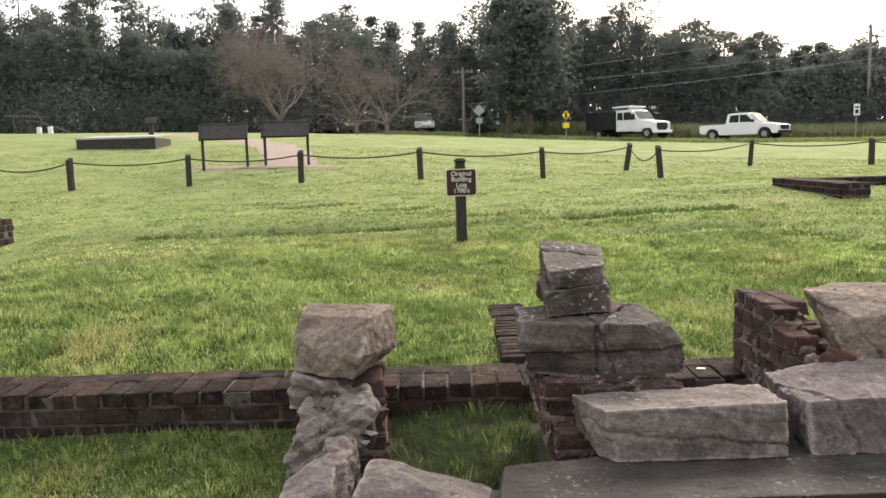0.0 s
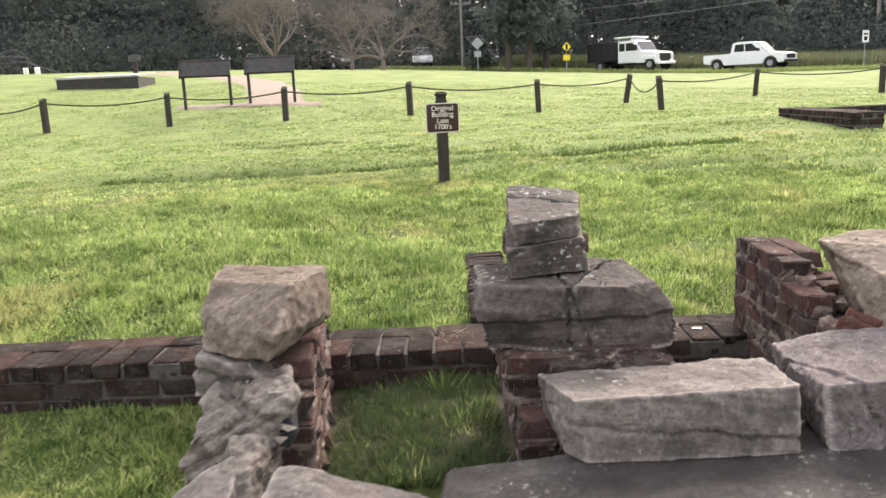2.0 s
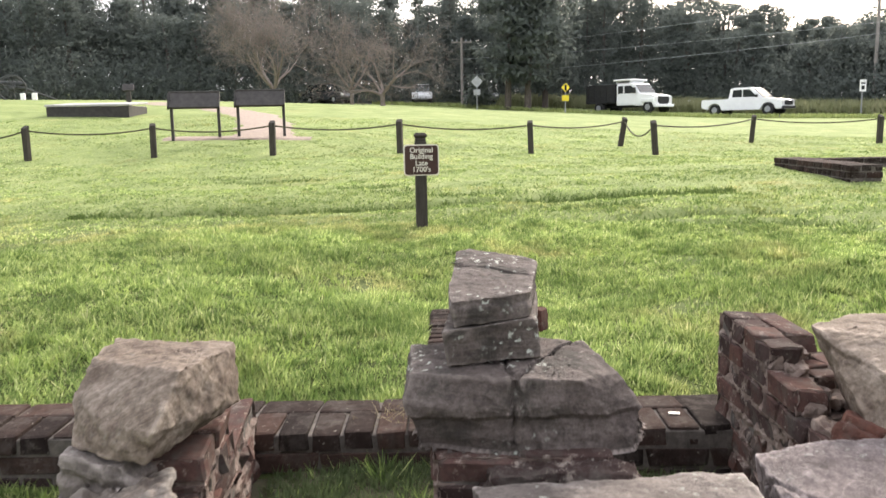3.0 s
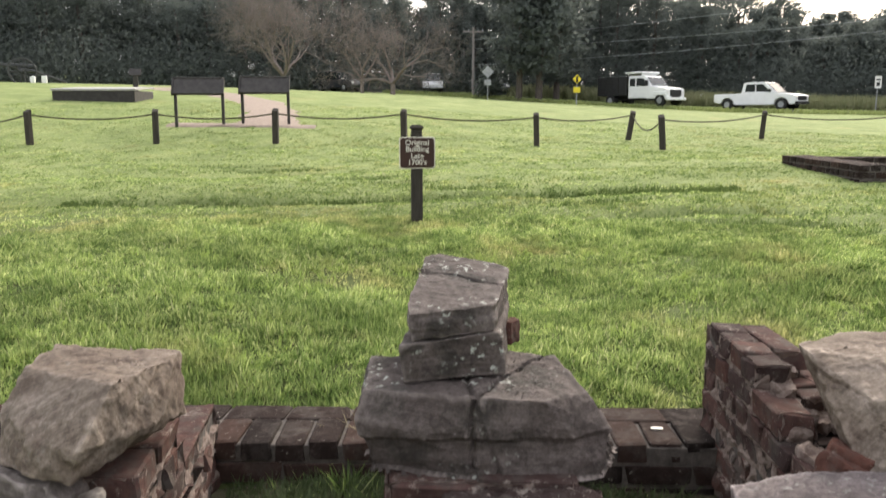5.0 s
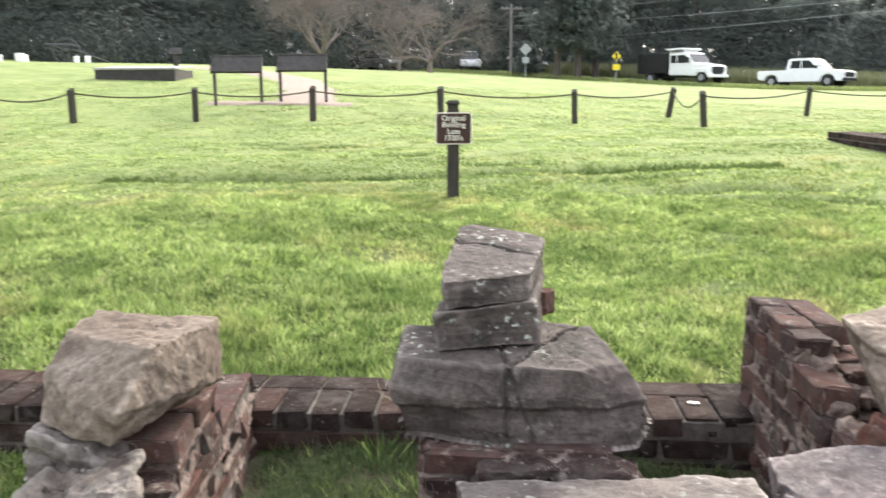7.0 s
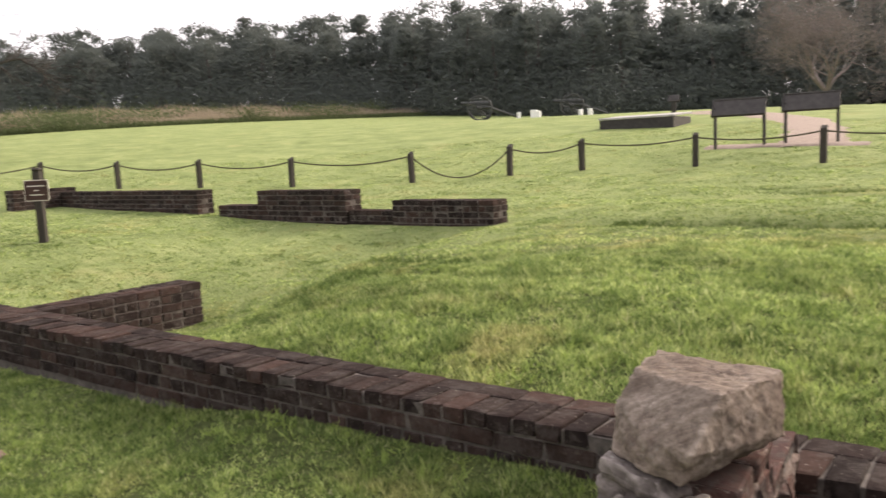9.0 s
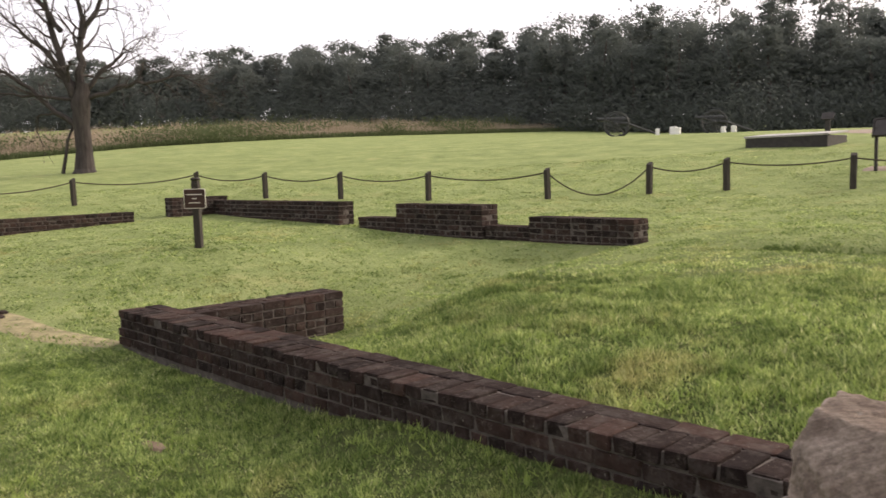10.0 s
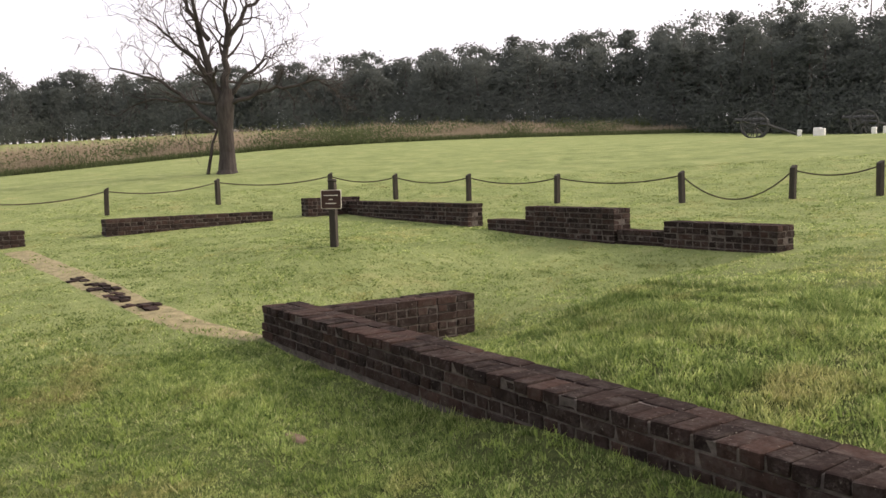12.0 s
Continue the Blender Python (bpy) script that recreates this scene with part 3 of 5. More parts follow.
for i in range(n_edge):
    w = 1.42 / n_edge
    lay(strip, BRICK_MESHES, 0.108, (i + 0.5) * w, 0.135, 0.215, w - 0.016, 0.11, wob=0.008)

buried = thing("buried_foundation", "dark brick remains of a foundation showing through the worn strip", "foundation", 0, 0, 0)
for k in range(34):
    u = rng.uniform(0, 1)
    bx = -8.1 - u * 2.9
    by = float(np.interp(bx, (-14.65, -8.7, -7.3), (2.79, 3.09, 3.3))) + rng.uniform(-0.13, 0.13)
    ob = lay(buried, BRICK_MESHES, bx, by, floor_at(bx, by) - 0.004, rng.uniform(0.1, 0.21), rng.uniform(0.08, 0.11), 0.05, wob=0.02)

# ---- stones ----
def fractured(corners, rough, strata, bed, seed, edge, cracks, soften, step):
    """A quarried or broken stone: the flat faces between its corners, worn edges, bedding layers, pits and cracks."""
    bm = bmesh.new()
    for c in corners:
        bm.verts.new(c)
    r = bmesh.ops.convex_hull(bm, input=list(bm.verts))
    bmesh.ops.delete(bm, geom=list({g for g in r["geom_interior"] + r["geom_unused"] if isinstance(g, bmesh.types.BMVert)}), context="VERTS")
    for _ in range(9):
        long_ones = [e for e in bm.edges if e.calc_length() > edge * 1.45]
        if not long_ones:
            break
        bmesh.ops.subdivide_edges(bm, edges=long_ones, cuts=1)
        bmesh.ops.triangulate(bm, faces=[f for f in bm.faces if len(f.verts) > 3])
    for _ in range(soften):
        bmesh.ops.smooth_vert(bm, verts=list(bm.verts), factor=0.5, use_axis_x=True, use_axis_y=True, use_axis_z=True)
    bm.normal_update()
    bed = Vector(bed).normalized()
    off = Vector((seed * 3.7, seed * 1.3, seed * 2.1))
    moved = []
    for v in bm.verts:
        q = v.co + off
        lump = noise.noise(q * 6) * 1.3 + noise.noise(q * 15) * 1.0 - abs(noise.noise(q * 22)) * 1.5 + noise.noise(q * 48) * 0.7 + 0.3
        level = q.dot(bed) + 0.012 * noise.noise(q * 4)
        layer = noise.noise(Vector((level * 34, seed, q.x * 1.5)))
        d = rough * lump + strata * (math.copysign(abs(layer) ** 0.5, layer) - 0.3)
        if step and abs(v.normal.z) < 0.6:
            d -= step[1] * max(0.0, min(1.0, (step[0] - v.co.z + 0.012 * noise.noise(q * 9)) / 0.012))
        for at_, n, half, deep in cracks:
            n = Vector(n).normalized()
            o = abs((v.co - Vector(at_)).dot(n) + 0.014 * noise.noise(q * 11))
            if o < half:
                d -= deep * (1 - o / half)
        moved.append(v.co + v.normal * max(-0.028, min(0.012, d)))
    for v, co in zip(bm.verts, moved):
        v.co = co
    return bm


def rock(name, corners, material, label="", parent=None, rough=0.004, strata=0.002, bed=(0, 0, 1), seed=0, edge=0.010, cracks=(), soften=1, step=None):
    ob = part(name, fractured(corners, rough, strata, bed, seed, edge, cracks, soften, step), material, parent, label)
    return ob if parent else tagged(ob, category="stone")


def brick_lump(k, x, y, z, rx, ry, rz, label, lx=0.1):
    c = [(sx * lx, sy * 0.05, sz * 0.033) for sx in (-1, 1) for sy in (-1, 1) for sz in (-1, 1)]
    ob = rock("red_brick", c, BRICK_ORANGE, label, rough=0.006, strata=0.0, seed=40 + k, edge=0.012, soften=2)
    tagged(ob, category="brick")
    ob.matrix_basis = pose(x, y, z, rx, ry, rz)


# left pier
pier_l = thing("brick_pier", "broken red brick hearth pier with crumbling mortar", "pier", -0.475, 2.5, 0, 5.5)
wall_block(pier_l, 0, 0.29, 0.19, 1.17, 0.285, -0.02, RED_MESHES, 0.0, "y")
wall_block(pier_l, 0, 0.29, 0.20, 0.72, 0.361, 0.285, RED_MESHES, 0.0, "y", 1)
wall_block(pier_l, 0.16, 0.29, 0.30, 0.66, 0.437, 0.361, RED_MESHES, 0.0, "y")
rock("boulder", ((-0.518, 3.105, 0.664), (-0.20, 3.11, 0.648), (-0.196, 3.03, 0.650), (-0.249, 2.807, 0.660), (-0.515, 2.935, 0.655), (-0.535, 2.86, 0.585), (-0.278, 2.690, 0.552), (-0.312, 2.705, 0.470),
                 (-0.515, 2.80, 0.482), (-0.42, 2.735, 0.474), (-0.50, 3.10, 0.478), (-0.19, 3.10, 0.482), (-0.175, 2.99, 0.515), (-0.184, 3.05, 0.60), (-0.40, 2.745, 0.55)),
     STONE_TAN, "tan squared sandstone boulder resting on the broken pier", rough=0.0046, strata=0.0042, bed=(0.25, -0.55, 1), seed=1, edge=0.0085)
rock("stone_block", ((-0.535, 2.735, 0.362), (-0.34, 2.69, 0.372), (-0.32, 2.98, 0.362), (-0.52, 3.05, 0.362), (-0.522, 2.75, 0.478), (-0.37, 2.705, 0.470), (-0.33, 2.72, 0.436), (-0.34, 3.0, 0.466), (-0.52, 3.05, 0.474), (-0.545, 2.78, 0.42)),
     STONE, "grey layered stone wedged under the boulder", rough=0.005, strata=0.007, bed=(0.3, 0.1, 1), seed=2, edge=0.009)
rock("rubble_stone", ((-0.54, 2.44, 0.02), (-0.30, 2.44, 0.08), (-0.29, 2.72, 0.16), (-0.52, 2.74, 0.1), (-0.50, 2.50, 0.315), (-0.475, 2.60, 0.392), (-0.36, 2.53, 0.345), (-0.235, 2.60, 0.425), (-0.225, 2.64, 0.40), (-0.27, 2.76, 0.432), (-0.46, 2.75, 0.405)),
     STONE_RUST, "pitted pale rubble stone leaning on the pier", rough=0.012, strata=0.015, bed=(-0.55, 0.2, 1), seed=3, edge=0.0085, soften=1,
     cracks=(((-0.32, 2.6, 0.36), (0.5, 0.1, 0.8), 0.02, 0.03), ((-0.44, 2.55, 0.28), (0.7, 0, 0.6), 0.016, 0.025)))
rock("dark_stone", ((-0.345, 2.60, 0.265), (-0.245, 2.59, 0.262), (-0.225, 2.61, 0.30), (-0.235, 2.60, 0.345), (-0.33, 2.60, 0.35), (-0.36, 2.61, 0.31), (-0.35, 2.72, 0.26), (-0.24, 2.72, 0.26), (-0.24, 2.72, 0.35), (-0.35, 2.72, 0.35)),
     STONE_BLUE, "dark blue-grey stone set in the broken pier face", rough=0.002, strata=0.0, seed=4, edge=0.012, soften=2)
rock("stone_block", ((-0.51, 2.18, -0.16), (-0.30, 2.19, -0.16), (-0.30, 2.5, -0.16), (-0.50, 2.5, -0.16), (-0.485, 2.215, 0.240), (-0.325, 2.255, 0.285), (-0.31, 2.235, 0.22), (-0.33, 2.46, 0.325), (-0.40, 2.42, 0.305), (-0.475, 2.34, 0.275)),
     STONE, "grey angular stone at the end of the hearth", rough=0.004, strata=0.002, seed=5)
rock("mortar_lump", ((-0.385, 2.33, 0.24), (-0.285, 2.33, 0.20), (-0.285, 2.52, 0.24), (-0.38, 2.52, 0.26), (-0.365, 2.385, 0.318), (-0.295, 2.38, 0.312), (-0.29, 2.50, 0.345), (-0.37, 2.51, 0.335), (-0.29, 2.28, 0.23)),
     STONE_RUST, "lump of pale old mortar between two stones", rough=0.012, strata=0.0, seed=6, edge=0.008)
rock("stone_block", ((-0.27, 2.175, 0.17), (0.118, 2.145, 0.165), (0.13, 2.4, 0.165), (-0.23, 2.42, 0.17), (-0.262, 2.20, 0.285), (-0.225, 2.36, 0.330), (-0.19, 2.37, 0.326), (-0.06, 2.235, 0.292), (0.112, 2.16, 0.238), (0.13, 2.37, 0.224)),
     STONE, "grey wedge-shaped stone laid on the hearth edge", rough=0.0032, strata=0.001, seed=7)

# hearth ledge
ledge = thing("hearth_ledge", "stone hearth ledge of upright blocks under a damp slab", "hearth", -0.3, 2.16, 0)
mortar_core(ledge, 0, 0.02, -0.2, 2.5, 0.27, 0.16)
at_x = 0.0
while at_x < 2.44:
    wide = rng.uniform(0.085, 0.165)
    low = at_x + wide < 0.43
    lay(ledge, GREY_MESHES, at_x + wide / 2, 0.097 + rng.uniform(-0.004, 0.004), (0.0 if low else 0.032), wide - 0.004, 0.17, (0.34 if low else 0.40), "block", 0.002)
    at_x += wide
rock("slab", ((0.44, -0.004, 0.228), (2.5, 0.0, 0.225), (2.5, 0.68, 0.2), (0.46, 0.3, 0.2), (0.436, -0.008, 0.262), (1.3, 0.0, 0.272), (2.5, 0.0, 0.278), (2.5, 0.68, 0.270), (0.475, 0.28, 0.260)),
     SLAB, "damp dark grey stone slab", ledge, rough=0.0016, strata=0.0, seed=8, edge=0.022)
rock("stone_block", ((0.470, 2.495, 0.266), (0.52, 2.43, 0.266), (1.041, 2.43, 0.269), (1.05, 2.80, 0.269), (0.45, 2.79, 0.264), (0.492, 2.475, 0.415), (0.80, 2.475, 0.421), (1.066, 2.505, 0.420), (1.085, 2.81, 0.385), (0.432, 2.775, 0.378), (0.462, 2.50, 0.30)),
     STONE, "long grey dressed stone block lying on the hearth slab", rough=0.0042, strata=0.0012, seed=9, cracks=(((0.7, 2.45, 0.335), (0.10, 0.1, 1), 0.007, 0.006), ((0.7, 2.65, 0.41), (0.25, 1, 0.1), 0.006, 0.004)))
rock("stone_block", ((1.112, 2.44, 0.268), (1.95, 2.42, 0.272), (1.95, 2.86, 0.272), (1.15, 2.85, 0.268), (1.112, 2.475, 0.425), (1.5, 2.475, 0.438), (1.95, 2.47, 0.445), (1.95, 2.88, 0.455), (1.30, 2.88, 0.438), (1.130, 2.86, 0.412), (1.105, 2.66, 0.405)),
     STONE_VEIN, "thick grey veined stone block on the hearth slab", rough=0.0042, strata=0.0016, bed=(0.7, -0.2, 0.5), seed=10, cracks=(((1.16, 2.6, 0.40), (1, 0.35, 0.3), 0.010, 0.012),))

# middle pier and its stones: the brickwork steps in towards its foot
pier_m = thing("brick_pier", "narrow broken red brick pier under a cracked cap stone", "pier", 0.37, 2.46, 0)
for c in range(7):
    z_top = 0.405 - c * COURSE
    wall_block(pier_m, -0.03 + 0.016 * c, 0.42, 0.30 if c > 1 else 0.42, 1.0, z_top, z_top - COURSE, RED_MESHES, 0.0, "x", c)
rock("ledge_stone", ((0.475, 2.815, 0.30), (0.86, 2.82, 0.30), (0.86, 2.90, 0.30), (0.46, 2.90, 0.30), (0.49, 2.815, 0.375), (0.66, 2.81, 0.392), (0.85, 2.83, 0.372), (0.85, 2.90, 0.384), (0.47, 2.90, 0.382)),
     BRICK_RED, "crumbling reddish ledge between pier and hearth block", rough=0.012, strata=0.006, seed=11)
rock("cap_stone", ((0.298, 2.945, 0.404), (0.60, 2.895, 0.386), (0.86, 2.925, 0.392), (0.90, 3.0, 0.415), (0.88, 3.2, 0.405), (0.32, 3.28, 0.41), (0.275, 2.925, 0.50), (0.266, 2.93, 0.53), (0.290, 2.955, 0.597), (0.40, 2.905, 0.515), (0.62, 2.90, 0.505),
                   (0.52, 2.925, 0.594), (0.715, 2.925, 0.584), (0.832, 3.03, 0.570), (0.888, 2.985, 0.482), (0.77, 3.24, 0.600), (0.60, 3.28, 0.608), (0.275, 3.20, 0.606)),
     STONE_DARK, "broad cracked grey sandstone cap with pale lichen", rough=0.0036, strata=0.0022, seed=12, edge=0.0085, step=(0.497, 0.013),
     cracks=(((0.545, 2.92, 0.55), (1, -0.62, 0.12), 0.0065, 0.016), ((0.60, 2.9, 0.42), (1, 0, 0.35), 0.008, 0.010)))
top_stone = thing("top_stone", "small squared dark stone in two layers with lighter top", "stone")
rock("stone_half", ((0.380, 2.982, 0.606), (0.628, 3.06, 0.606), (0.655, 3.43, 0.606), (0.41, 3.46, 0.606), (0.366, 2.980, 0.690), (0.372, 2.978, 0.70), (0.612, 3.055, 0.716), (0.622, 3.06, 0.70), (0.655, 3.43, 0.71), (0.40, 3.46, 0.70)),
     STONE_DARK, "", top_stone, rough=0.003, strata=0.002, seed=14, edge=0.009)
rock("stone_half", ((0.396, 2.998, 0.700), (0.604, 3.065, 0.714), (0.655, 3.42, 0.71), (0.41, 3.48, 0.70), (0.388, 3.002, 0.772), (0.595, 3.072, 0.779), (0.612, 3.10, 0.782), (0.656, 3.41, 0.806), (0.62, 3.46, 0.812), (0.45, 3.52, 0.832), (0.41, 3.50, 0.828), (0.384, 3.05, 0.782)),
     STONE_DARK, "", top_stone, rough=0.0034, strata=0.004, bed=(0.15, -0.25, 1), seed=15, edge=0.009, cracks=(((0.5, 3.3, 0.8), (0.35, 1, -0.1), 0.008, 0.008),))
brick_lump(0, 0.625, 3.34, 0.640, 0, 12, 78, "broken orange-red brick bedded under the top stone", 0.075)
brick_lump(1, 0.435, 3.33, 0.640, 0, 0, 88, "broken orange-red brick bedded under the top stone", 0.08)
brick_lump(2, 1.44, 2.96, 0.425, 18, 8, 62, "broken orange-red brick lying against the boulder", 0.035)
brick_lump(3, 1.415, 2.93, 0.410, 6, 20, 20, "broken orange-red brick lying against the boulder", 0.035)

# right pier: courses broken back one behind the other
pier_r = thing("brick_pier", "tall broken red brick pier streaked with white mortar", "pier", 1.365, 2.9, 0)
wall_block(pier_r, 0, 0.42, 0.03, 0.94, 0.312, -0.12, RED_MESHES, 0.0, "y")
wall_block(pier_r, 0, 0.105, 0.10, 0.94, 0.388, 0.312, RED_MESHES, 0.0, "y", 1)
wall_block(pier_r, 0.108, 0.42, 0.05, 0.94, 0.388, 0.312, RED_MESHES, 0.0, "y")
wall_block(pier_r, 0, 0.105, 0.28, 0.94, 0.464, 0.388, RED_MESHES, 0.0, "y")
wall_block(pier_r, 0.108, 0.215, 0.40, 0.94, 0.464, 0.388, RED_MESHES, 0.0, "y", 1)
wall_block(pier_r, 0, 0.105, 0.47, 0.94, 0.54, 0.464, RED_MESHES, 0.0, "y", 1)
wall_block(pier_r, 0.108, 0.20, 0.62, 0.94, 0.536, 0.464, RED_MESHES, 0.0, "y")
for k, (x, y, z, w) in enumerate(((1.42, 3.05, 0.392, 0.09), (1.42, 3.22, 0.40, 0.08), (1.52, 3.30, 0.41, 0.12), (1.44, 3.36, 0.47, 0.07), (1.50, 3.5, 0.48, 0.08))):
    rock("mortar", [(x - 1.365 + sx * w * 0.4, y - 2.9 + sy * w * 0.7, z + (sz - 0.6) * 0.03) for sx in (-1, 1) for sy in (-1, 1) for sz in (0, 1)], LIME, "ragged pale lime mortar", pier_r, rough=0.014, strata=0.0, seed=50 + k, edge=0.011, soften=2)
rock("boulder", ((1.455, 2.90, 0.392), (2.15, 2.82, 0.388), (2.1, 3.35, 0.388), (1.54, 3.22, 0.388), (1.425, 2.955, 0.50), (1.395, 3.12, 0.652), (1.412, 3.22, 0.642), (1.62, 3.36, 0.640), (2.1, 3.40, 0.625), (1.47, 2.945, 0.585), (2.12, 2.90, 0.585), (1.60, 2.90, 0.44)),
     STONE_TAN, "large tan boulder with a tapered face beside the pier", rough=0.0042, strata=0.002, bed=(0.3, 0.2, 1), seed=16, edge=0.011, cracks=(((1.5, 2.95, 0.52), (0.8, 0.2, 0.5), 0.008, 0.008),))
pier_w = thing("brick_wall", "buried brick wall behind the boulder", "wall", 1.79, 2.9, 0)
wall_block(pier_w, 0, 0.35, 0, 0.94, 0.388, -0.06, RED_MESHES, 0.0, "y")

# foundation walls of the neighbouring building
def foundation(x0, x1, y0, y1, top, base, label, along="x", first=0):
    w = thing("foundation_wall", label, "wall", 0, 0, 0, group="old building foundations")
    wall_block(w, x0, x1, y0, y1, top, base, along=along, first=first)
    return w


foundation(-6.7, -5.08, 9.2, 9.54, 0.60, 0.22, "squared weathered brick foundation pier on the lawn")
foundation(-7.53, -6.71, 9.24, 9.52, 0.46, 0.22, "low brick foundation between two taller piers")
foundation(-9.4, -7.54, 9.2, 9.54, 0.745, 0.25, "taller stretch of dark brick foundation wall")
foundation(-10.35, -9.41, 9.2, 9.54, 0.52, 0.25, "stepped lower end of a brick foundation wall")
foundation(-15.2, -10.88, 9.2, 9.54, 0.76, 0.35, "long low dark brick foundation wall")
foundation(-15.55, -15.21, 8.3, 9.54, 0.85, 0.35, "return of the long brick foundation wall", "y")
foundation(-15.54, -15.2, 4.3, 7.52, 0.62, 0.2, "long low brick foundation wall on the lawn", "y")
foundation(-15.54, -15.2, 1.1, 3.0, 0.50, 0.1, "end stretch of low brick foundation wall", "y")
foundation(4.66, 5.01, 9.6, 11.65, 0.725, 0.42, "low dark brick foundation wall on the lawn", "y")
foundation(5.02, 7.4, 11.3, 11.6, 0.715, 0.45, "far low brick foundation wall in the grass")


# ---- fence, signs, panels ----
fence = thing("rope_fence", "rope fence on short dark square timber posts", "fence")
FRONT = ((-7.1, 15.45), (-4.95, 15.75), (-2.75, 15.6), (-0.47, 15.8), (1.96, 16.3), (4.08, 18.4), (4.12, 15.6), (7.2, 19.3), (9.8, 18.8), (12.4, 18.4))
SIDE = ((-8.35, 14.78), (-9.95, 13.66), (-12.43, 12.72), (-14.62, 12.04), (-16.41, 11.19), (-18.06, 10.3), (-18.87, 7.7), (-18.86, 5.15), (-18.8, 2.5))
LEANS = {4: (0, -2), 5: (-1, 9), 6: (2, -5), 7: (0, 4)}


def fence_post(x, y, i):
    z = floor_at(x, y)
    bm = boxed(-0.052, -0.052, -0.15, 0.052, 0.052, 0.60, bevel=0.012)
    for v in bm.verts:
        if v.co.z > 0.5:
            v.co.z += 0.02 * (1 if v.co.y > 0 else -1)
    ob = part("post", bm, TIMBER, fence)
    lx, ly = LEANS.get(i, (rng.uniform(-2, 2), rng.uniform(-2, 2)))
    ob.matrix_basis = pose(x, y, z, lx, ly, rng.uniform(-20, 20))
    return ob.matrix_basis @ Vector((0, 0, 0.53))


def hang(a, b, sag, r=0.014):
    pts = []
    for k in range(13):
        u = k / 12
        p = a.lerp(b, u)
        p.z -= sag * 4 * u * (1 - u)
        pts.append(p)
    part("rope", tube(pts, r, 6), ROPE, fence)


tops = [fence_post(x, y, i) for i, (x, y) in enumerate(FRONT)]
for i, (a, b) in enumerate(zip(tops, tops[1:])):
    hang(a, b, 0.25 if i == 5 else 0.09)
tops2 = [tops[0]] + [fence_post(x, y, 20 + i) for i, (x, y) in enumerate(SIDE)]
for i, (a, b) in enumerate(zip(tops2, tops2[1:])):
    hang(a, b, 0.5 if i == 1 else 0.13)


def text_mesh(body, size, material, parent, m, spacing=1.0):
    cu = bpy.data.curves.new("lettering", "FONT")
    cu.body, cu.size, cu.align_x, cu.align_y = body, size, "CENTER", "CENTER"
    cu.extrude, cu.offset = 0.001, 0.0008
    tmp = new("lettering", cu)
    me = bpy.data.meshes.new_from_object(tmp.evaluated_get(bpy.context.evaluated_depsgraph_get()))
    bpy.data.objects.remove(tmp)
    me.materials.clear()
    me.materials.append(material)
    ob = new("lettering", me)
    ob.parent = parent
    ob.matrix_basis = m
    return ob


def rounded_rect(w, h, r, t):
    pts = []
    for cx, cz, a0 in ((w / 2 - r, h / 2 - r, 0), (-w / 2 + r, h / 2 - r, 90), (-w / 2 + r, -h / 2 + r, 180), (w / 2 - r, -h / 2 + r, 270)):
        for k in range(5):
            a = radians(a0 + k * 22.5)
            pts.append((cx + r * math.cos(a), cz + r * math.sin(a)))
    return extrude_outline(pts, -t, 0)


def sign_post(label, x, y, rz, lines, high=0.80, sign_z=0.58):
    z = floor_at(x, y)
    s = thing("sign_post", label, "sign", x, y, z, rz)
    part("post", boxed(-0.047, 0.005, -0.2, 0.047, 0.1, high - 0.06, bevel=0.006), TIMBER, s)
    part("collar", boxed(-0.043, 0.009, high - 0.061, 0.043, 0.096, high - 0.035, bevel=0.004), TIMBER, s)
    part("finial", boxed(-0.056, -0.004, high - 0.036, 0.056, 0.109, high + 0.012, bevel=0.02), TIMBER, s, "weathered chamfered post cap")
    part("plate", rounded_rect(0.300, 0.262, 0.025, 0.008), CREAM, s, "cream border plate").matrix_basis = pose(0, 0, sign_z)
    part("panel", rounded_rect(0.282, 0.244, 0.02, 0.004), BROWN, s, "dark brown sign face").matrix_basis = pose(0, -0.0082, sign_z)
    for k, (body, size, dz) in enumerate(lines):
        if body:
            text_mesh(body, size, CREAM, s, pose(0, -0.0132, sign_z + dz, 90, 0, 0))
        else:
            part("lettering_bar", boxed(-size / 2, -0.0135, sign_z + dz - 0.006, size / 2, -0.0122, sign_z + dz + 0.006), CREAM, s)
    return s


sign_post("brown sign on dark timber post reading Original Building", 0.165, 7.88, -11 * 0 + 8, (("Original", 0.062, 0.083), ("Building", 0.062, 0.030), ("Late", 0.062, -0.026), ("1700's", 0.062, -0.080)), 0.80, 0.582)
sign_post("brown house sign on dark timber post with small lettering", -9.8, 6.07, 40, (("", 0.21, 0.055), ("", 0.06, 0.0), ("", 0.16, -0.055)), 0.93, 0.66)


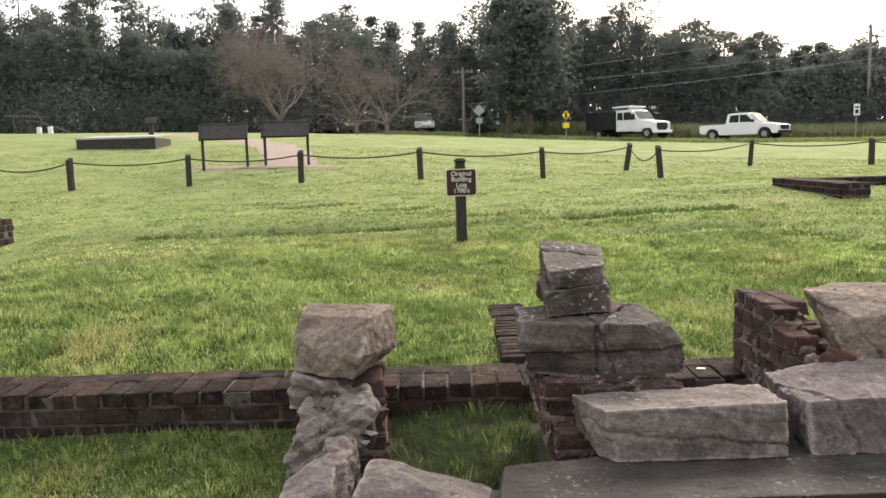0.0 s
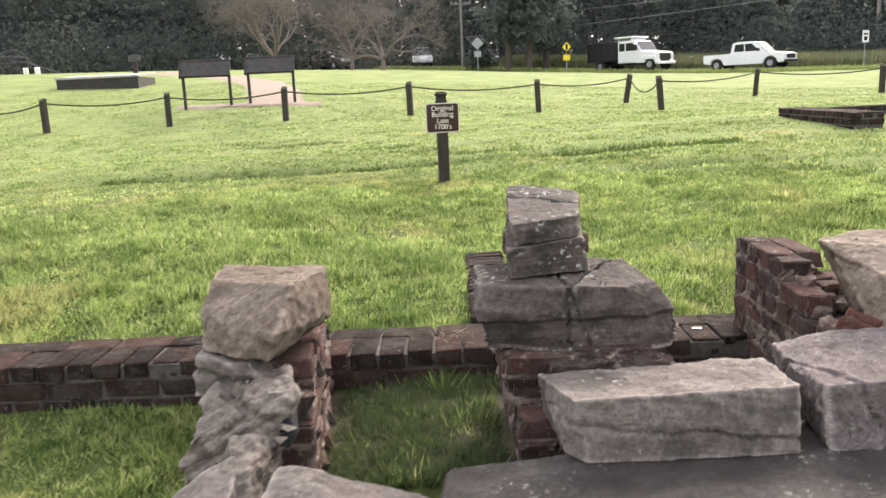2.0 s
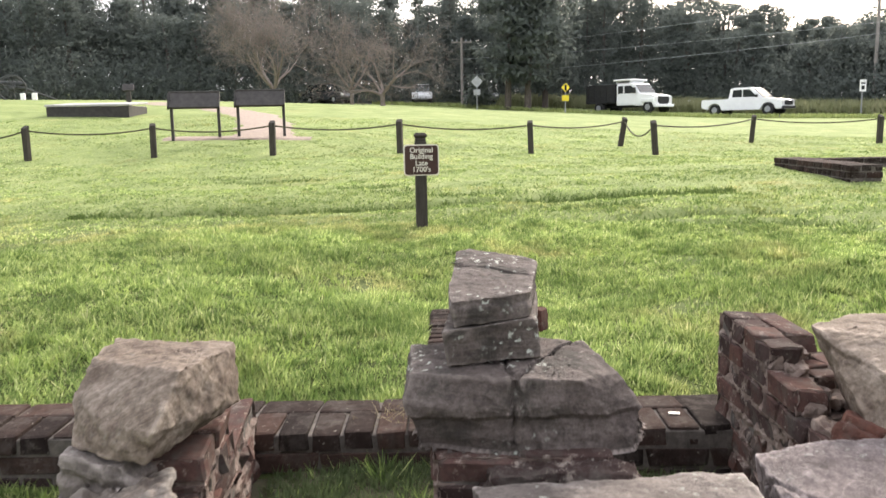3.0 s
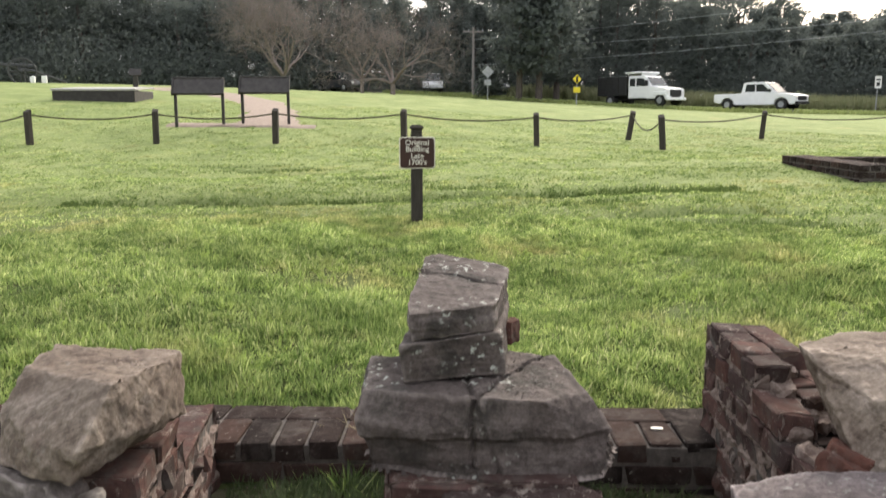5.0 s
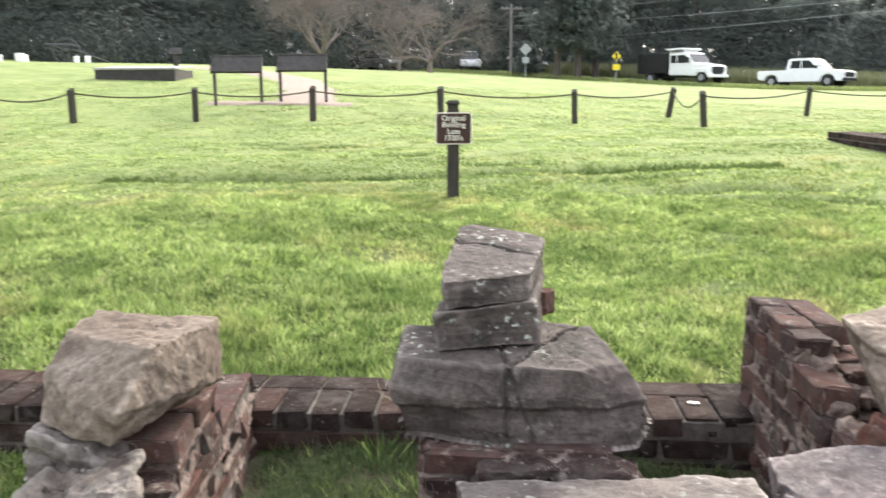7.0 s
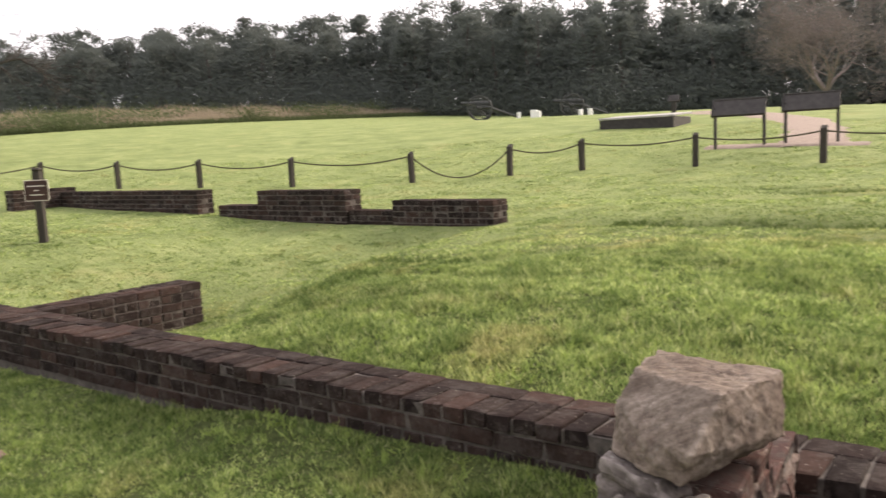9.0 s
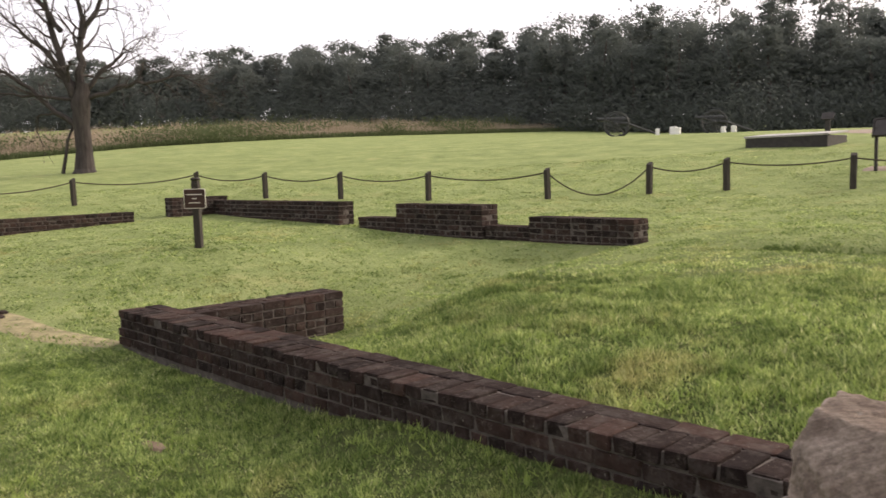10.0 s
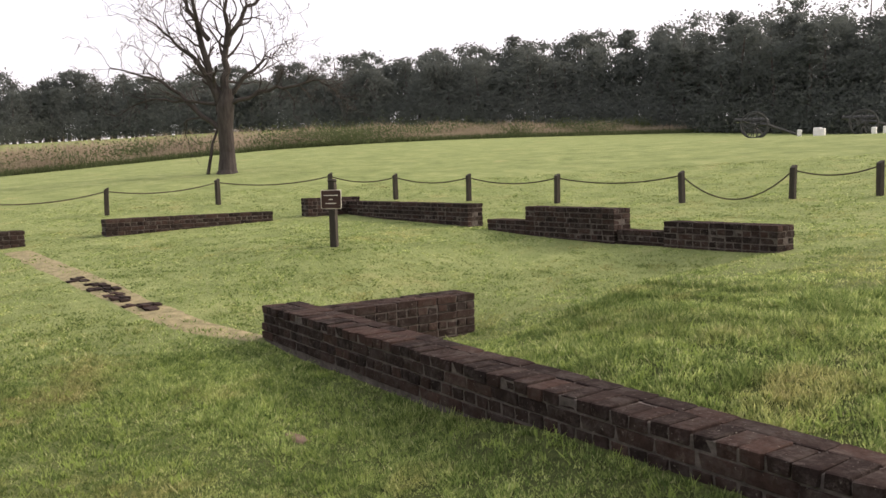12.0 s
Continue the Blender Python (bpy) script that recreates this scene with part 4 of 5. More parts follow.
def info_panel(x, y, rz):
    z = floor_at(x, y)
    s = thing("information_panel", "dark metal wayside information panel on two legs, seen from behind", "information panel", x, y, z, rz, group="information panels")
    tilt = pose(0, 0, 0.79, -38, 0, 0)
    part("panel", boxed(-0.49, -0.03, -0.20, 0.49, 0.03, 0.19, bevel=0.006), DARK_METAL, s).matrix_basis = tilt
    part("top_rail", boxed(-0.50, -0.045, 0.175, 0.50, 0.04, 0.215, bevel=0.01), DARK_METAL, s).matrix_basis = tilt
    for sx in (-0.46, 0.46):
        part("leg", boxed(sx - 0.028, -0.045, -0.1, sx + 0.028, 0.045, 0.80, bevel=0.006), DARK_METAL, s)
        part("side_plate", boxed(sx - 0.03 + math.copysign(0.034, sx), -0.04, -0.2, sx + 0.03 - 0.03 + math.copysign(0.034, sx), 0.045, 0.2), DARK_METAL, s).matrix_basis = tilt
    return s


info_panel(-4.72, 17.6, 10)
info_panel(-3.44, 17.85, 8)

platform = thing("exhibit_platform", "low dark timber platform with a pale sloping concrete top", "platform", -10.0, 22.2, floor_at(-9, 22.4))
part("base", boxed(0, 0, -0.3, 2.15, 1.3, 0.25, bevel=0.01), DARK_METAL, platform)
bm = bmesh.new()
box(bm, -0.03, -0.03, 0.252, 2.18, 1.33, 0.30, bevel=0.006)
for v in bm.verts:
    if v.co.y > 0.6:
        v.co.z += 0.08
part("top", bm, CONCRETE, platform, "pale concrete sloping top")

lectern = thing("lectern_sign", "small dark angled sign on one post", "sign", -9.3, 26.0, floor_at(-9.3, 26.0), 12)
part("post", boxed(-0.07, -0.05, -0.1, 0.07, 0.05, 0.56, bevel=0.01), DARK_METAL, lectern)
part("panel", boxed(-0.17, -0.02, -0.13, 0.17, 0.02, 0.13, bevel=0.005), DARK_METAL, lectern).matrix_basis = pose(0, 0, 0.57, -38, 0, 0)


# ---- cannons ----
def build_cannon(x, y, rz):
    s = thing("cannon", "black iron field cannon on a spoked wooden carriage", "cannon", x, y, floor_at(x, y), rz, group="cannons")
    for side in (-0.72, 0.72):
        rim = bmesh.new()
        pts = [(0.72 * math.cos(a), side, 0.72 + 0.72 * math.sin(a)) for a in np.linspace(0, 2 * math.pi, 29)]
        tube_into(rim, pts, 0.05, 6, False)
        wheel = part("wheel", rim, IRON, s)
        part("hub", tube([(0, side - 0.13, 0.72), (0, side - 0.05, 0.72), (0, side + 0.05, 0.72), (0, side + 0.13, 0.72)], [0.08, 0.13, 0.13, 0.07], 10), IRON, wheel)
        for k in range(14):
            a = 2 * math.pi * k / 14
            part("spoke", tube([(0.1 * math.cos(a), side, 0.72 + 0.1 * math.sin(a)), (0.7 * math.cos(a), side, 0.72 + 0.7 * math.sin(a))], 0.028, 5), IRON, wheel)
    part("axle", tube([(0, -0.8, 0.72), (0, 0.8, 0.72)], 0.07, 8), IRON, s)
    part("barrel", tube([(0.75, 0, 1.0), (0.70, 0, 1.0), (0.62, 0, 1.0), (0.1, 0, 1.02), (-0.5, 0, 1.05), (-1.0, 0, 1.07), (-1.06, 0, 1.072), (-1.15, 0, 1.075)], [0.03, 0.08, 0.15, 0.15, 0.125, 0.10, 0.125, 0.11], 14), IRON, s)
    bm = bmesh.new()
    tube_into(bm, [(-0.25, 0.14, 0.86), (0.6, 0.14, 0.76), (1.1, 0.06, 0.55), (2.3, 0.03, 0.10)], [0.1, 0.1, 0.09, 0.07], 6)
    tube_into(bm, [(-0.25, -0.14, 0.86), (0.6, -0.14, 0.76), (1.1, -0.06, 0.55), (2.3, -0.03, 0.10)], [0.1, 0.1, 0.09, 0.07], 6)
    part("trail", bm, IRON, s, "heavy wooden trail")
    return s


build_cannon(-27.9, 42.6, 30)
build_cannon(-24.3, 47.7, 26)


def marker(x, y, h, w=0.28):
    ob = tagged(part("marker_block", boxed(-w / 2, -w / 2, -0.1, w / 2, w / 2, h, bevel=0.03), WHITE_STONE), "small white painted marker block on the grass", "marker", group="white markers")
    ob.matrix_basis = pose(x, y, floor_at(x, y), rng.uniform(-2, 2), 0, rng.uniform(0, 40))


for x, y, h, w in ((-24.9, 42.2, 0.42, 0.22), (-24.1, 42.6, 0.5, 0.36), (-23.7, 42.4, 0.45, 0.25), (-21.4, 43.2, 0.42, 0.22), (-20.9, 43.4, 0.45, 0.24)):
    marker(x, y, h, w)

for x, y, h, w in ((19.6, 66, 0.75, 0.3), (22.4, 65, 0.65, 0.2)):
    marker(x, y, h, w)

# ---- road signs and poles ----
def road_sign(name, label, x, y, rz, high, plate, material, small=False, square=False):
    s = thing(name, label, "road sign", x, y, floor_at(x, y), rz)
    part("pole", boxed(-0.03, 0.0, -0.3, 0.03, 0.05, high + 0.1), SIGN_GREY, s)
    ob = part("plate", rounded_rect(plate, plate * (1.25 if square else 1), 0.04, 0.012), material, s)
    ob.matrix_basis = pose(0, -0.002, high, 0, 0 if square else 45, 0)
    if small:
        part("lower_plate", rounded_rect(0.5, 0.4, 0.03, 0.012), material, s).matrix_basis = pose(0, -0.002, high - 0.75)
    return s


ys = road_sign("crossing_sign", "yellow diamond crossing sign with lower plate", 8.95, 60.3, 8, 1.85, 0.46, YELLOW, True)
part("symbol", boxed(-0.08, -0.0185, 1.62, 0.08, -0.0165, 2.05), BLACK, ys, "black walking symbol")
road_sign("warning_sign", "grey back of a diamond road sign", 2.6, 61.0, 0, 2.05, 0.62, SIGN_GREY, True)
rs = road_sign("speed_sign", "white rectangular road sign on a post", 27.0, 53.8, 25, 2.0, 0.6, WHITE_STONE, False, True)
part("lettering_bar", boxed(-0.2, -0.0185, 2.1, 0.2, -0.0165, 2.2), BLACK, rs)
part("lettering_bar", boxed(-0.15, -0.0185, 1.75, 0.15, -0.0165, 2.0), BLACK, rs)

pole = thing("utility_pole", "grey wooden utility pole with crossarm", "utility pole", 1.75, 73, floor_at(1.75, 73) - 0.3)
part("shaft", tube([(0, 0, -0.3), (0, 0, 6.0)], [0.14, 0.10], 10), POLE_WOOD, pole)
part("crossarm", boxed(-0.9, -0.06, 5.55, 0.9, 0.06, 5.68), POLE_WOOD, pole)
for k in (-0.8, -0.4, 0.4, 0.8):
    part("insulator", tube([(k, 0, 5.68), (k, 0, 5.85)], [0.05, 0.03], 8), SIGN_GREY, pole)
pole2 = thing("utility_pole", "pale utility pole at the wood's edge", "utility pole", 33, 64, floor_at(33, 64) - 0.3)
part("shaft", tube([(0, 0, -0.3), (0, 0, 8.5)], [0.15, 0.11], 10), POLE_WOOD, pole2)
for z0, z1 in ((7.3, 9.77), (6.55, 7.85), (5.23, 7.25)):
    pts = []
    for j in range(17):
        u = j / 16
        pts.append((1.75 + u * 34, 70 - u * 18, z0 + (z1 - z0) * u - 0.35 * 4 * u * (1 - u)))
    tagged(part("power_line", tube(pts, 0.014, 5), SIGN_GREY), "thin pale overhead power line", "cable", group="power lines")


# ---- vehicles ----
def wheel_parts(parent, x, y, r, w, dual=False):
    t = part("wheel", tube([(x, y - w / 2, r), (x, y - w / 2 + 0.03, r), (x, y + w / 2 - 0.03, r), (x, y + w / 2, r)], [r * 0.9, r, r, r * 0.9], 20), TYRE, parent)
    s = -1 if y < 0 else 1
    part("rim", tube([(x, y + s * (w / 2 - 0.02), r), (x, y + s * (w / 2 + 0.012), r)], [r * 0.55, r * 0.5], 16), SIGN_GREY, t)


def pickup(x, y, rz):
    s = thing("pickup_truck", "white four-door pickup truck on the road", "truck", x, y, floor_at(x, y) + 0.06, rz)
    body = [(-2.9, 0.55), (-2.95, 0.75), (-2.92, 1.12), (-0.95, 1.14), (-0.9, 1.2), (1.35, 1.2), (1.5, 1.18), (2.6, 1.08), (2.85, 0.98), (2.92, 0.6), (2.85, 0.42), (2.45, 0.40), (2.3, 0.72), (2.05, 0.86), (1.8, 0.86), (1.55, 0.72), (1.4, 0.38), (-1.4, 0.38), (-1.55, 0.72), (-1.8, 0.86), (-2.05, 0.86), (-2.3, 0.72), (-2.42, 0.45)]
    part("body", extrude_outline(body, -0.98, 0.98, 0.03), WHITE, s)
    cab = [(-1.0, 1.15), (-0.85, 1.82), (-0.6, 1.9), (0.55, 1.9), (0.75, 1.84), (1.5, 1.17)]
    c = part("cab", extrude_outline(cab, -0.82, 0.82, 0.04), WHITE, s)
    for y0 in (-0.835, 0.825):
        part("side_window", extrude_outline([(-0.72, 1.25), (-0.62, 1.74), (0.0, 1.76), (0.0, 1.25)], y0, y0 + 0.012), GLASS, c)
        part("side_window", extrude_outline([(0.08, 1.25), (0.08, 1.76), (0.55, 1.75), (1.1, 1.25)], y0, y0 + 0.012), GLASS, c)
        part("door_mirror", boxed(1.0, y0 + (-0.2 if y0 < 0 else 0.05), 1.22, 1.15, y0 + (-0.03 if y0 < 0 else 0.22), 1.42, bevel=0.02), BLACK, s)
    part("windscreen", extrude_outline([(0.80, 1.83), (1.48, 1.22), (1.495, 1.23), (0.815, 1.845)], -0.72, 0.72), GLASS, c)
    part("grille", boxed(2.86, -0.6, 0.66, 2.945, 0.6, 0.97, bevel=0.02), BLACK, s)
    part("bumper", boxed(2.8, -0.95, 0.42, 3.0, 0.95, 0.60, bevel=0.04), BLACK, s)
    for y0 in (-0.93, 0.67):
        part("headlight", boxed(2.78, y0, 0.76, 2.93, y0 + 0.26, 0.98, bevel=0.03), LAMP, s)
    part("cargo_bed", boxed(-2.8, -0.82, 1.121, -1.05, 0.82, 1.146), BLACK, s)
    for wx in (-1.92, 1.92):
        for wy in (-0.86, 0.86):
            wheel_parts(s, wx, wy, 0.40, 0.26)


def dump_truck(x, y, rz):
    s = thing("dump_truck", "white-cabbed truck with a dark box body on the road", "truck", x, y, floor_at(x, y) + 0.06, rz)
    part("chassis", boxed(-3.4, -0.45, 0.45, 2.6, 0.45, 0.75, bevel=0.03), BLACK, s)
    hood = [(0.7, 0.55), (0.7, 1.45), (1.2, 1.42), (2.3, 1.28), (2.52, 1.2), (2.55, 0.6), (2.35, 0.55), (2.25, 0.85), (1.95, 1.0), (1.65, 0.85), (1.5, 0.55)]
    part("hood", extrude_outline(hood, -1.0, 1.0, 0.04), WHITE, s)
    cab = [(-0.95, 0.6), (-0.95, 2.08), (-0.8, 2.18), (0.45, 2.18), (0.6, 2.1), (1.15, 1.45), (0.95, 0.6)]
    c = part("cab", extrude_outline(cab, -0.95, 0.95, 0.04), WHITE, s)
    for y0 in (-0.965, 0.955):
        part("side_window", extrude_outline([(-0.8, 1.45), (-0.8, 2.0), (-0.3, 2.0), (-0.3, 1.45)], y0, y0 + 0.012), GLASS, c)
        part("side_window", extrude_outline([(-0.2, 1.45), (-0.2, 2.0), (0.42, 2.0), (0.85, 1.45)], y0, y0 + 0.012), GLASS, c)
        part("door_mirror", boxed(0.75, y0 - 0.25 if y0 < 0 else y0 + 0.05, 1.45, 0.9, y0 - 0.05 if y0 < 0 else y0 + 0.27, 1.85, bevel=0.02), BLACK, s)
        part("fender", boxed(1.35, y0 - 0.08, 0.75, 2.5, y0 + 0.09, 1.08, bevel=0.06), WHITE, s)
    part("windscreen", extrude_outline([(0.66, 2.06), (1.14, 1.49), (1.155, 1.5), (0.675, 2.075)], -0.82, 0.82), GLASS, c)
    part("grille", boxed(2.5, -0.6, 0.72, 2.585, 0.6, 1.16, bevel=0.02), BLACK, s)
    part("bumper", boxed(2.45, -1.05, 0.42, 2.7, 1.05, 0.62, bevel=0.04), WHITE, s)
    for y0 in (-0.95, 0.66):
        part("headlight", boxed(2.45, y0, 0.82, 2.57, y0 + 0.3, 1.1, bevel=0.03), LAMP, s)
    part("roof_rack", boxed(-1.3, -0.95, 2.35, 0.35, 0.95, 2.48, bevel=0.03), WHITE, s, "white light bar over the cab")
    for px_ in (-1.1, 0.1):
        part("rack_post", boxed(px_, -0.8, 2.15, px_ + 0.06, 0.8, 2.36), WHITE, s)
    part("box_body", boxed(-3.8, -1.12, 0.78, -1.05, 1.12, 2.15, bevel=0.04), BLACK, s, "dark dump box")
    for k in range(5):
        for y0 in (-1.16, 1.12):
            part("box_rib", boxed(-3.6 + k * 0.6, y0, 0.8, -3.52 + k * 0.6, y0 + 0.04, 2.12), BLACK, s)
    for wx, w in ((-2.5, 0.5), (1.95, 0.28)):
        for wy in (-0.88, 0.88):
            wheel_parts(s, wx, wy, 0.43, w)


def parked_car(x, y, rz, material, label):
    s = thing("parked_car", label, "car", x, y, floor_at(x, y), rz)
    body = [(-2.2, 0.35), (-2.25, 0.85), (-2.1, 0.98), (1.0, 0.98), (2.05, 0.85), (2.2, 0.6), (2.15, 0.32), (1.75, 0.3), (1.6, 0.62), (1.35, 0.7), (1.1, 0.62), (0.95, 0.3), (-0.95, 0.3), (-1.1, 0.62), (-1.35, 0.7), (-1.6, 0.62), (-1.75, 0.3)]
    part("body", extrude_outline(body, -0.88, 0.88, 0.04), material, s)
    c = part("cabin", extrude_outline([(-2.05, 0.97), (-1.7, 1.55), (-1.4, 1.62), (0.1, 1.62), (0.35, 1.55), (1.05, 0.97)], -0.72, 0.72, 0.05), GLASS, s, "dark glazed cabin")
    part("roof", boxed(-1.65, -0.68, 1.60, 0.25, 0.68, 1.66, bevel=0.02), material, s)
    for y0 in (-0.8, 0.5):
        part("headlight", boxed(2.05, y0, 0.62, 2.19, y0 + 0.3, 0.78, bevel=0.02), LAMP, s)
    for wx in (-1.35, 1.35):
        for wy in (-0.78, 0.78):
            wheel_parts(s, wx, wy, 0.33, 0.2)


pickup(21.3, 58.3, -46)
dump_truck(14.2, 61.4, -52)
parked_car(-9.6, 70.5, -35, NAVY, "dark parked car below the trees")
parked_car(-1.9, 75.5, -86, WHITE, "white parked car far under the trees")
parked_car(3.4, 73.5, -72, GREY_PAINT, "grey car driving along the road")


# ---- trees ----
def limb_points(p, d, length, steps, wander, lift, r):
    pts = [Vector(p)]
    d = Vector(d).normalized()
    for _ in range(steps):
        d = (d + Vector([r.uniform(-wander, wander) for _ in range(3)]) + Vector((0, 0, lift))).normalized()
        pts.append(pts[-1] + d * length / steps)
    return pts, d


def grow(bm, p, d, length, radius, depth, r, spread_=0.8, lift=0.05, kids=(2, 3), shrink=0.68, wander=0.28, tips=None):
    pts, d = limb_points(p, d, length, 5, wander, lift, r)
    radii = [radius * (1 - 0.45 * k / 5) for k in range(6)]
    tube_into(bm, pts, radii, 7 if depth > 2 else 4, False)
    if depth == 0:
        if tips is not None:
            tips.append(pts[-1])
        return
    for _ in range(r.randint(*kids)):
        at_ = r.choice((2, 3, 4, 5, 5))
        side = Vector([r.uniform(-1, 1) for _ in range(3)])
        nd = (d + side * spread_).normalized()
        grow(bm, pts[at_], nd, length * shrink * r.uniform(0.8, 1.15), max(radii[at_] * 0.62, 0.008), depth - 1, r, spread_, lift, kids, shrink, wander, tips)


def bare_tree(x, y, height, radius, seed, label, material, depth=5, spread_=0.75, forks=2, kids=(2, 3), leaf=None, lean=0.15, bole=0.24, lift=0.06):
    r = random.Random(seed)
    z = floor_at(x, y) - 0.2
    s = thing("tree", label, "tree", x, y, z)
    bm, tips = bmesh.new(), []
    bh = height * bole
    tube_into(bm, [(0, 0, 0), (0.02, 0, 0.25), (0, 0.02, bh * 0.5), (0.03, 0, bh)], [radius * 1.55, radius * 1.15, radius * 0.95, radius * 0.9], 12, False)
    part("trunk", bm, material, s)
    bm = bmesh.new()
    for k in range(forks):
        a = 2 * math.pi * k / forks + r.uniform(-0.4, 0.4)
        grow(bm, (0, 0, bh * 0.96), (lean * math.cos(a), lean * math.sin(a), 1), height * 0.32, radius * 0.62, depth, r, spread_, lift, kids, 0.72, 0.24, tips)
    part("branchwork", bm, material, s, "bare forking limbs and twigs")
    if leaf:
        part_cloud(s, tips, leaf, r)
    return s


def part_cloud(s, tips, material, r, size=0.05, per=3, spread_=0.3):
    q = np.random.RandomState(r.randint(0, 9999))
    c = np.repeat(np.array([tuple(t) for t in tips]), per, axis=0)
    c = c + q.normal(0, spread_, c.shape)
    me = raw_mesh("crown", leaves_at(c, np.full(len(c), size), q), 4, material)
    ob = new("crown", me)
    ob.parent = s


def sprays_at(c, size, q, out=None):
    """A small three-cornered leaf spray at each point, turned at random or roughly to face outwards."""
    n = len(c)
    nrm = q.normal(0, 1, (n, 3)) if out is None else out + q.normal(0, 0.7, (n, 3))
    a = np.cross(nrm, q.normal(0, 1, (n, 3)))
    a /= np.linalg.norm(a, axis=1)[:, None] + 1e-9
    b = np.cross(nrm, a)
    b /= np.linalg.norm(b, axis=1)[:, None] + 1e-9
    s1 = (size * q.uniform(0.7, 1.4, n))[:, None]
    s2 = (size * q.uniform(0.45, 0.9, n))[:, None]
    return np.stack([c - a * s1, c + b * s2, c + a * s1 * 0.8 - b * s2 * 0.6], 1).reshape(-1, 3)


def leaves_at(c, size, q):
    """A small four-cornered leaf spray at each point, turned at random."""
    n = len(c)
    a = q.normal(0, 1, (n, 3))
    a /= np.linalg.norm(a, axis=1)[:, None]
    b = np.cross(a, q.normal(0, 1, (n, 3)))
    b /= np.linalg.norm(b, axis=1)[:, None] + 1e-9
    s1 = (size * q.uniform(0.6, 1.3, n))[:, None]
    s2 = (size * q.uniform(0.35, 0.8, n))[:, None]
    return np.stack([c - a * s1, c - b * s2, c + a * s1, c + b * s2], 1).reshape(-1, 3)


# the old bare tree in the lawn
dead = thing("tree", "large half-dead tree with bare twisting limbs", "tree", -26.3, 10.7, floor_at(-26.3, 10.7) - 0.2)
part("trunk", tube([(0, 0, 0), (0.03, 0, 0.3), (0.0, 0.03, 0.9), (0.0, 0.0, 1.7), (0.03, 0.03, 2.4), (0.1, 0.12, 3.0)], [0.48, 0.31, 0.25, 0.25, 0.28, 0.17], 14), BARK_PALE, dead)


def old_limb(path, radius, seed, label, twigs=2, depth=3, reach=1.3):
    """A crooked limb along a line given across and up, with forking side branches."""
    r = random.Random(seed)
    bm, pts = bmesh.new(), []
    for (u0, z0), (u1, z1) in zip(path, path[1:]):
        for k in range(4):
            t = k / 4
            u, z = u0 + (u1 - u0) * t, z0 + (z1 - z0) * t
            w = 0.0 if not pts else 0.07
            pts.append(Vector((0.57 * u + r.uniform(-w, w) - 0.15 * len(pts) * 0.1, 0.82 * u + r.uniform(-w, w), z + r.uniform(-w, w))))
    n = len(pts)
    radii = [max(0.018, radius * (1 - 0.82 * k / (n - 1))) for k in range(n)]
    tube_into(bm, pts, radii, 8, False)
    for k in range(2, n):
        for _ in range(twigs if k > n // 2 else 1):
            d = (pts[k] - pts[k - 1]).normalized() + Vector([r.uniform(-0.9, 0.9) for _ in range(3)])
            grow(bm, pts[k], d, reach * r.uniform(0.5, 1.1), max(0.012, radii[k] * 0.42), depth, r, 0.8, 0.03, (2, 2), 0.66, 0.4)
    part("limb", bm, BARK_PALE, dead, label)


FORKED = "bare forking limb with fine twigs"
old_limb(((-0.1, 2.2), (-0.35, 3.4), (-0.75, 5.2), (-0.9, 7.4)), 0.19, 70, FORKED)
old_limb(((0.1, 2.3), (0.15, 3.6), (0.2, 5.0), (0.45, 7.2)), 0.18, 71, FORKED)
old_limb(((-0.2, 2.8), (-0.9, 4.0), (-1.6, 4.7), (-2.6, 5.5)), 0.11, 72, FORKED)
old_limb(((-0.2, 1.7), (-1.2, 2.6), (-2.2, 3.4), (-4.1, 3.9)), 0.10, 73, FORKED, 2)
old_limb(((0.2, 4.4), (0.8, 5.5), (1.5, 6.0), (2.5, 6.3)), 0.10, 74, FORKED)
old_limb(((0.15, 2.7), (0.9, 3.5), (1.5, 4.0), (2.1, 4.1)), 0.09, 75, FORKED, 2)
old_limb(((-0.4, 4.6), (-1.0, 5.6), (-1.3, 6.6), (-1.8, 7.3)), 0.09, 76, FORKED)
old_limb(((0.2, 2.5), (1.5, 2.95), (2.6, 3.1), (3.4, 3.2), (4.0, 2.7)), 0.08, 77, "drooping low branch with a tangle of dead twigs", 3, 3, 0.9)
old_limb(((-0.2, 2.5), (-1.3, 2.6), (-2.6, 2.7), (-3.6, 2.1)), 0.06, 78, "thin dead branch hanging low", 1, 2, 0.8)
part("limb", tube([(-0.42, -0.55, 0.05), (-0.32, -0.42, 0.8), (-0.3, -0.36, 1.2), (-0.12, -0.2, 1.7)], [0.07, 0.055, 0.05, 0.04], 6), BARK_PALE, dead, "leaning broken limb")
# thin grey trees on the lawn's far edge
bare_tree(-12.0, 60, 9.5, 0.16, 31, "leafless twiggy small tree with reddish haze of twigs", TWIG, 5, 0.85, 6, (3, 4), TWIG_HAZE, 1.0, 0.14, 0.03)
bare_tree(-4.3, 61, 8.0, 0.19, 32, "pale leafless spreading tree", TWIG, 5, 0.9, 5, (3, 3), TWIG_HAZE, 1.2, 0.14, 0.0)
bare_tree(-6.6, 61.5, 7.5, 0.15, 35, "pale leafless slender tree", TWIG, 5, 0.8, 4, (3, 3), TWIG_HAZE, 0.9, 0.18, 0.02)


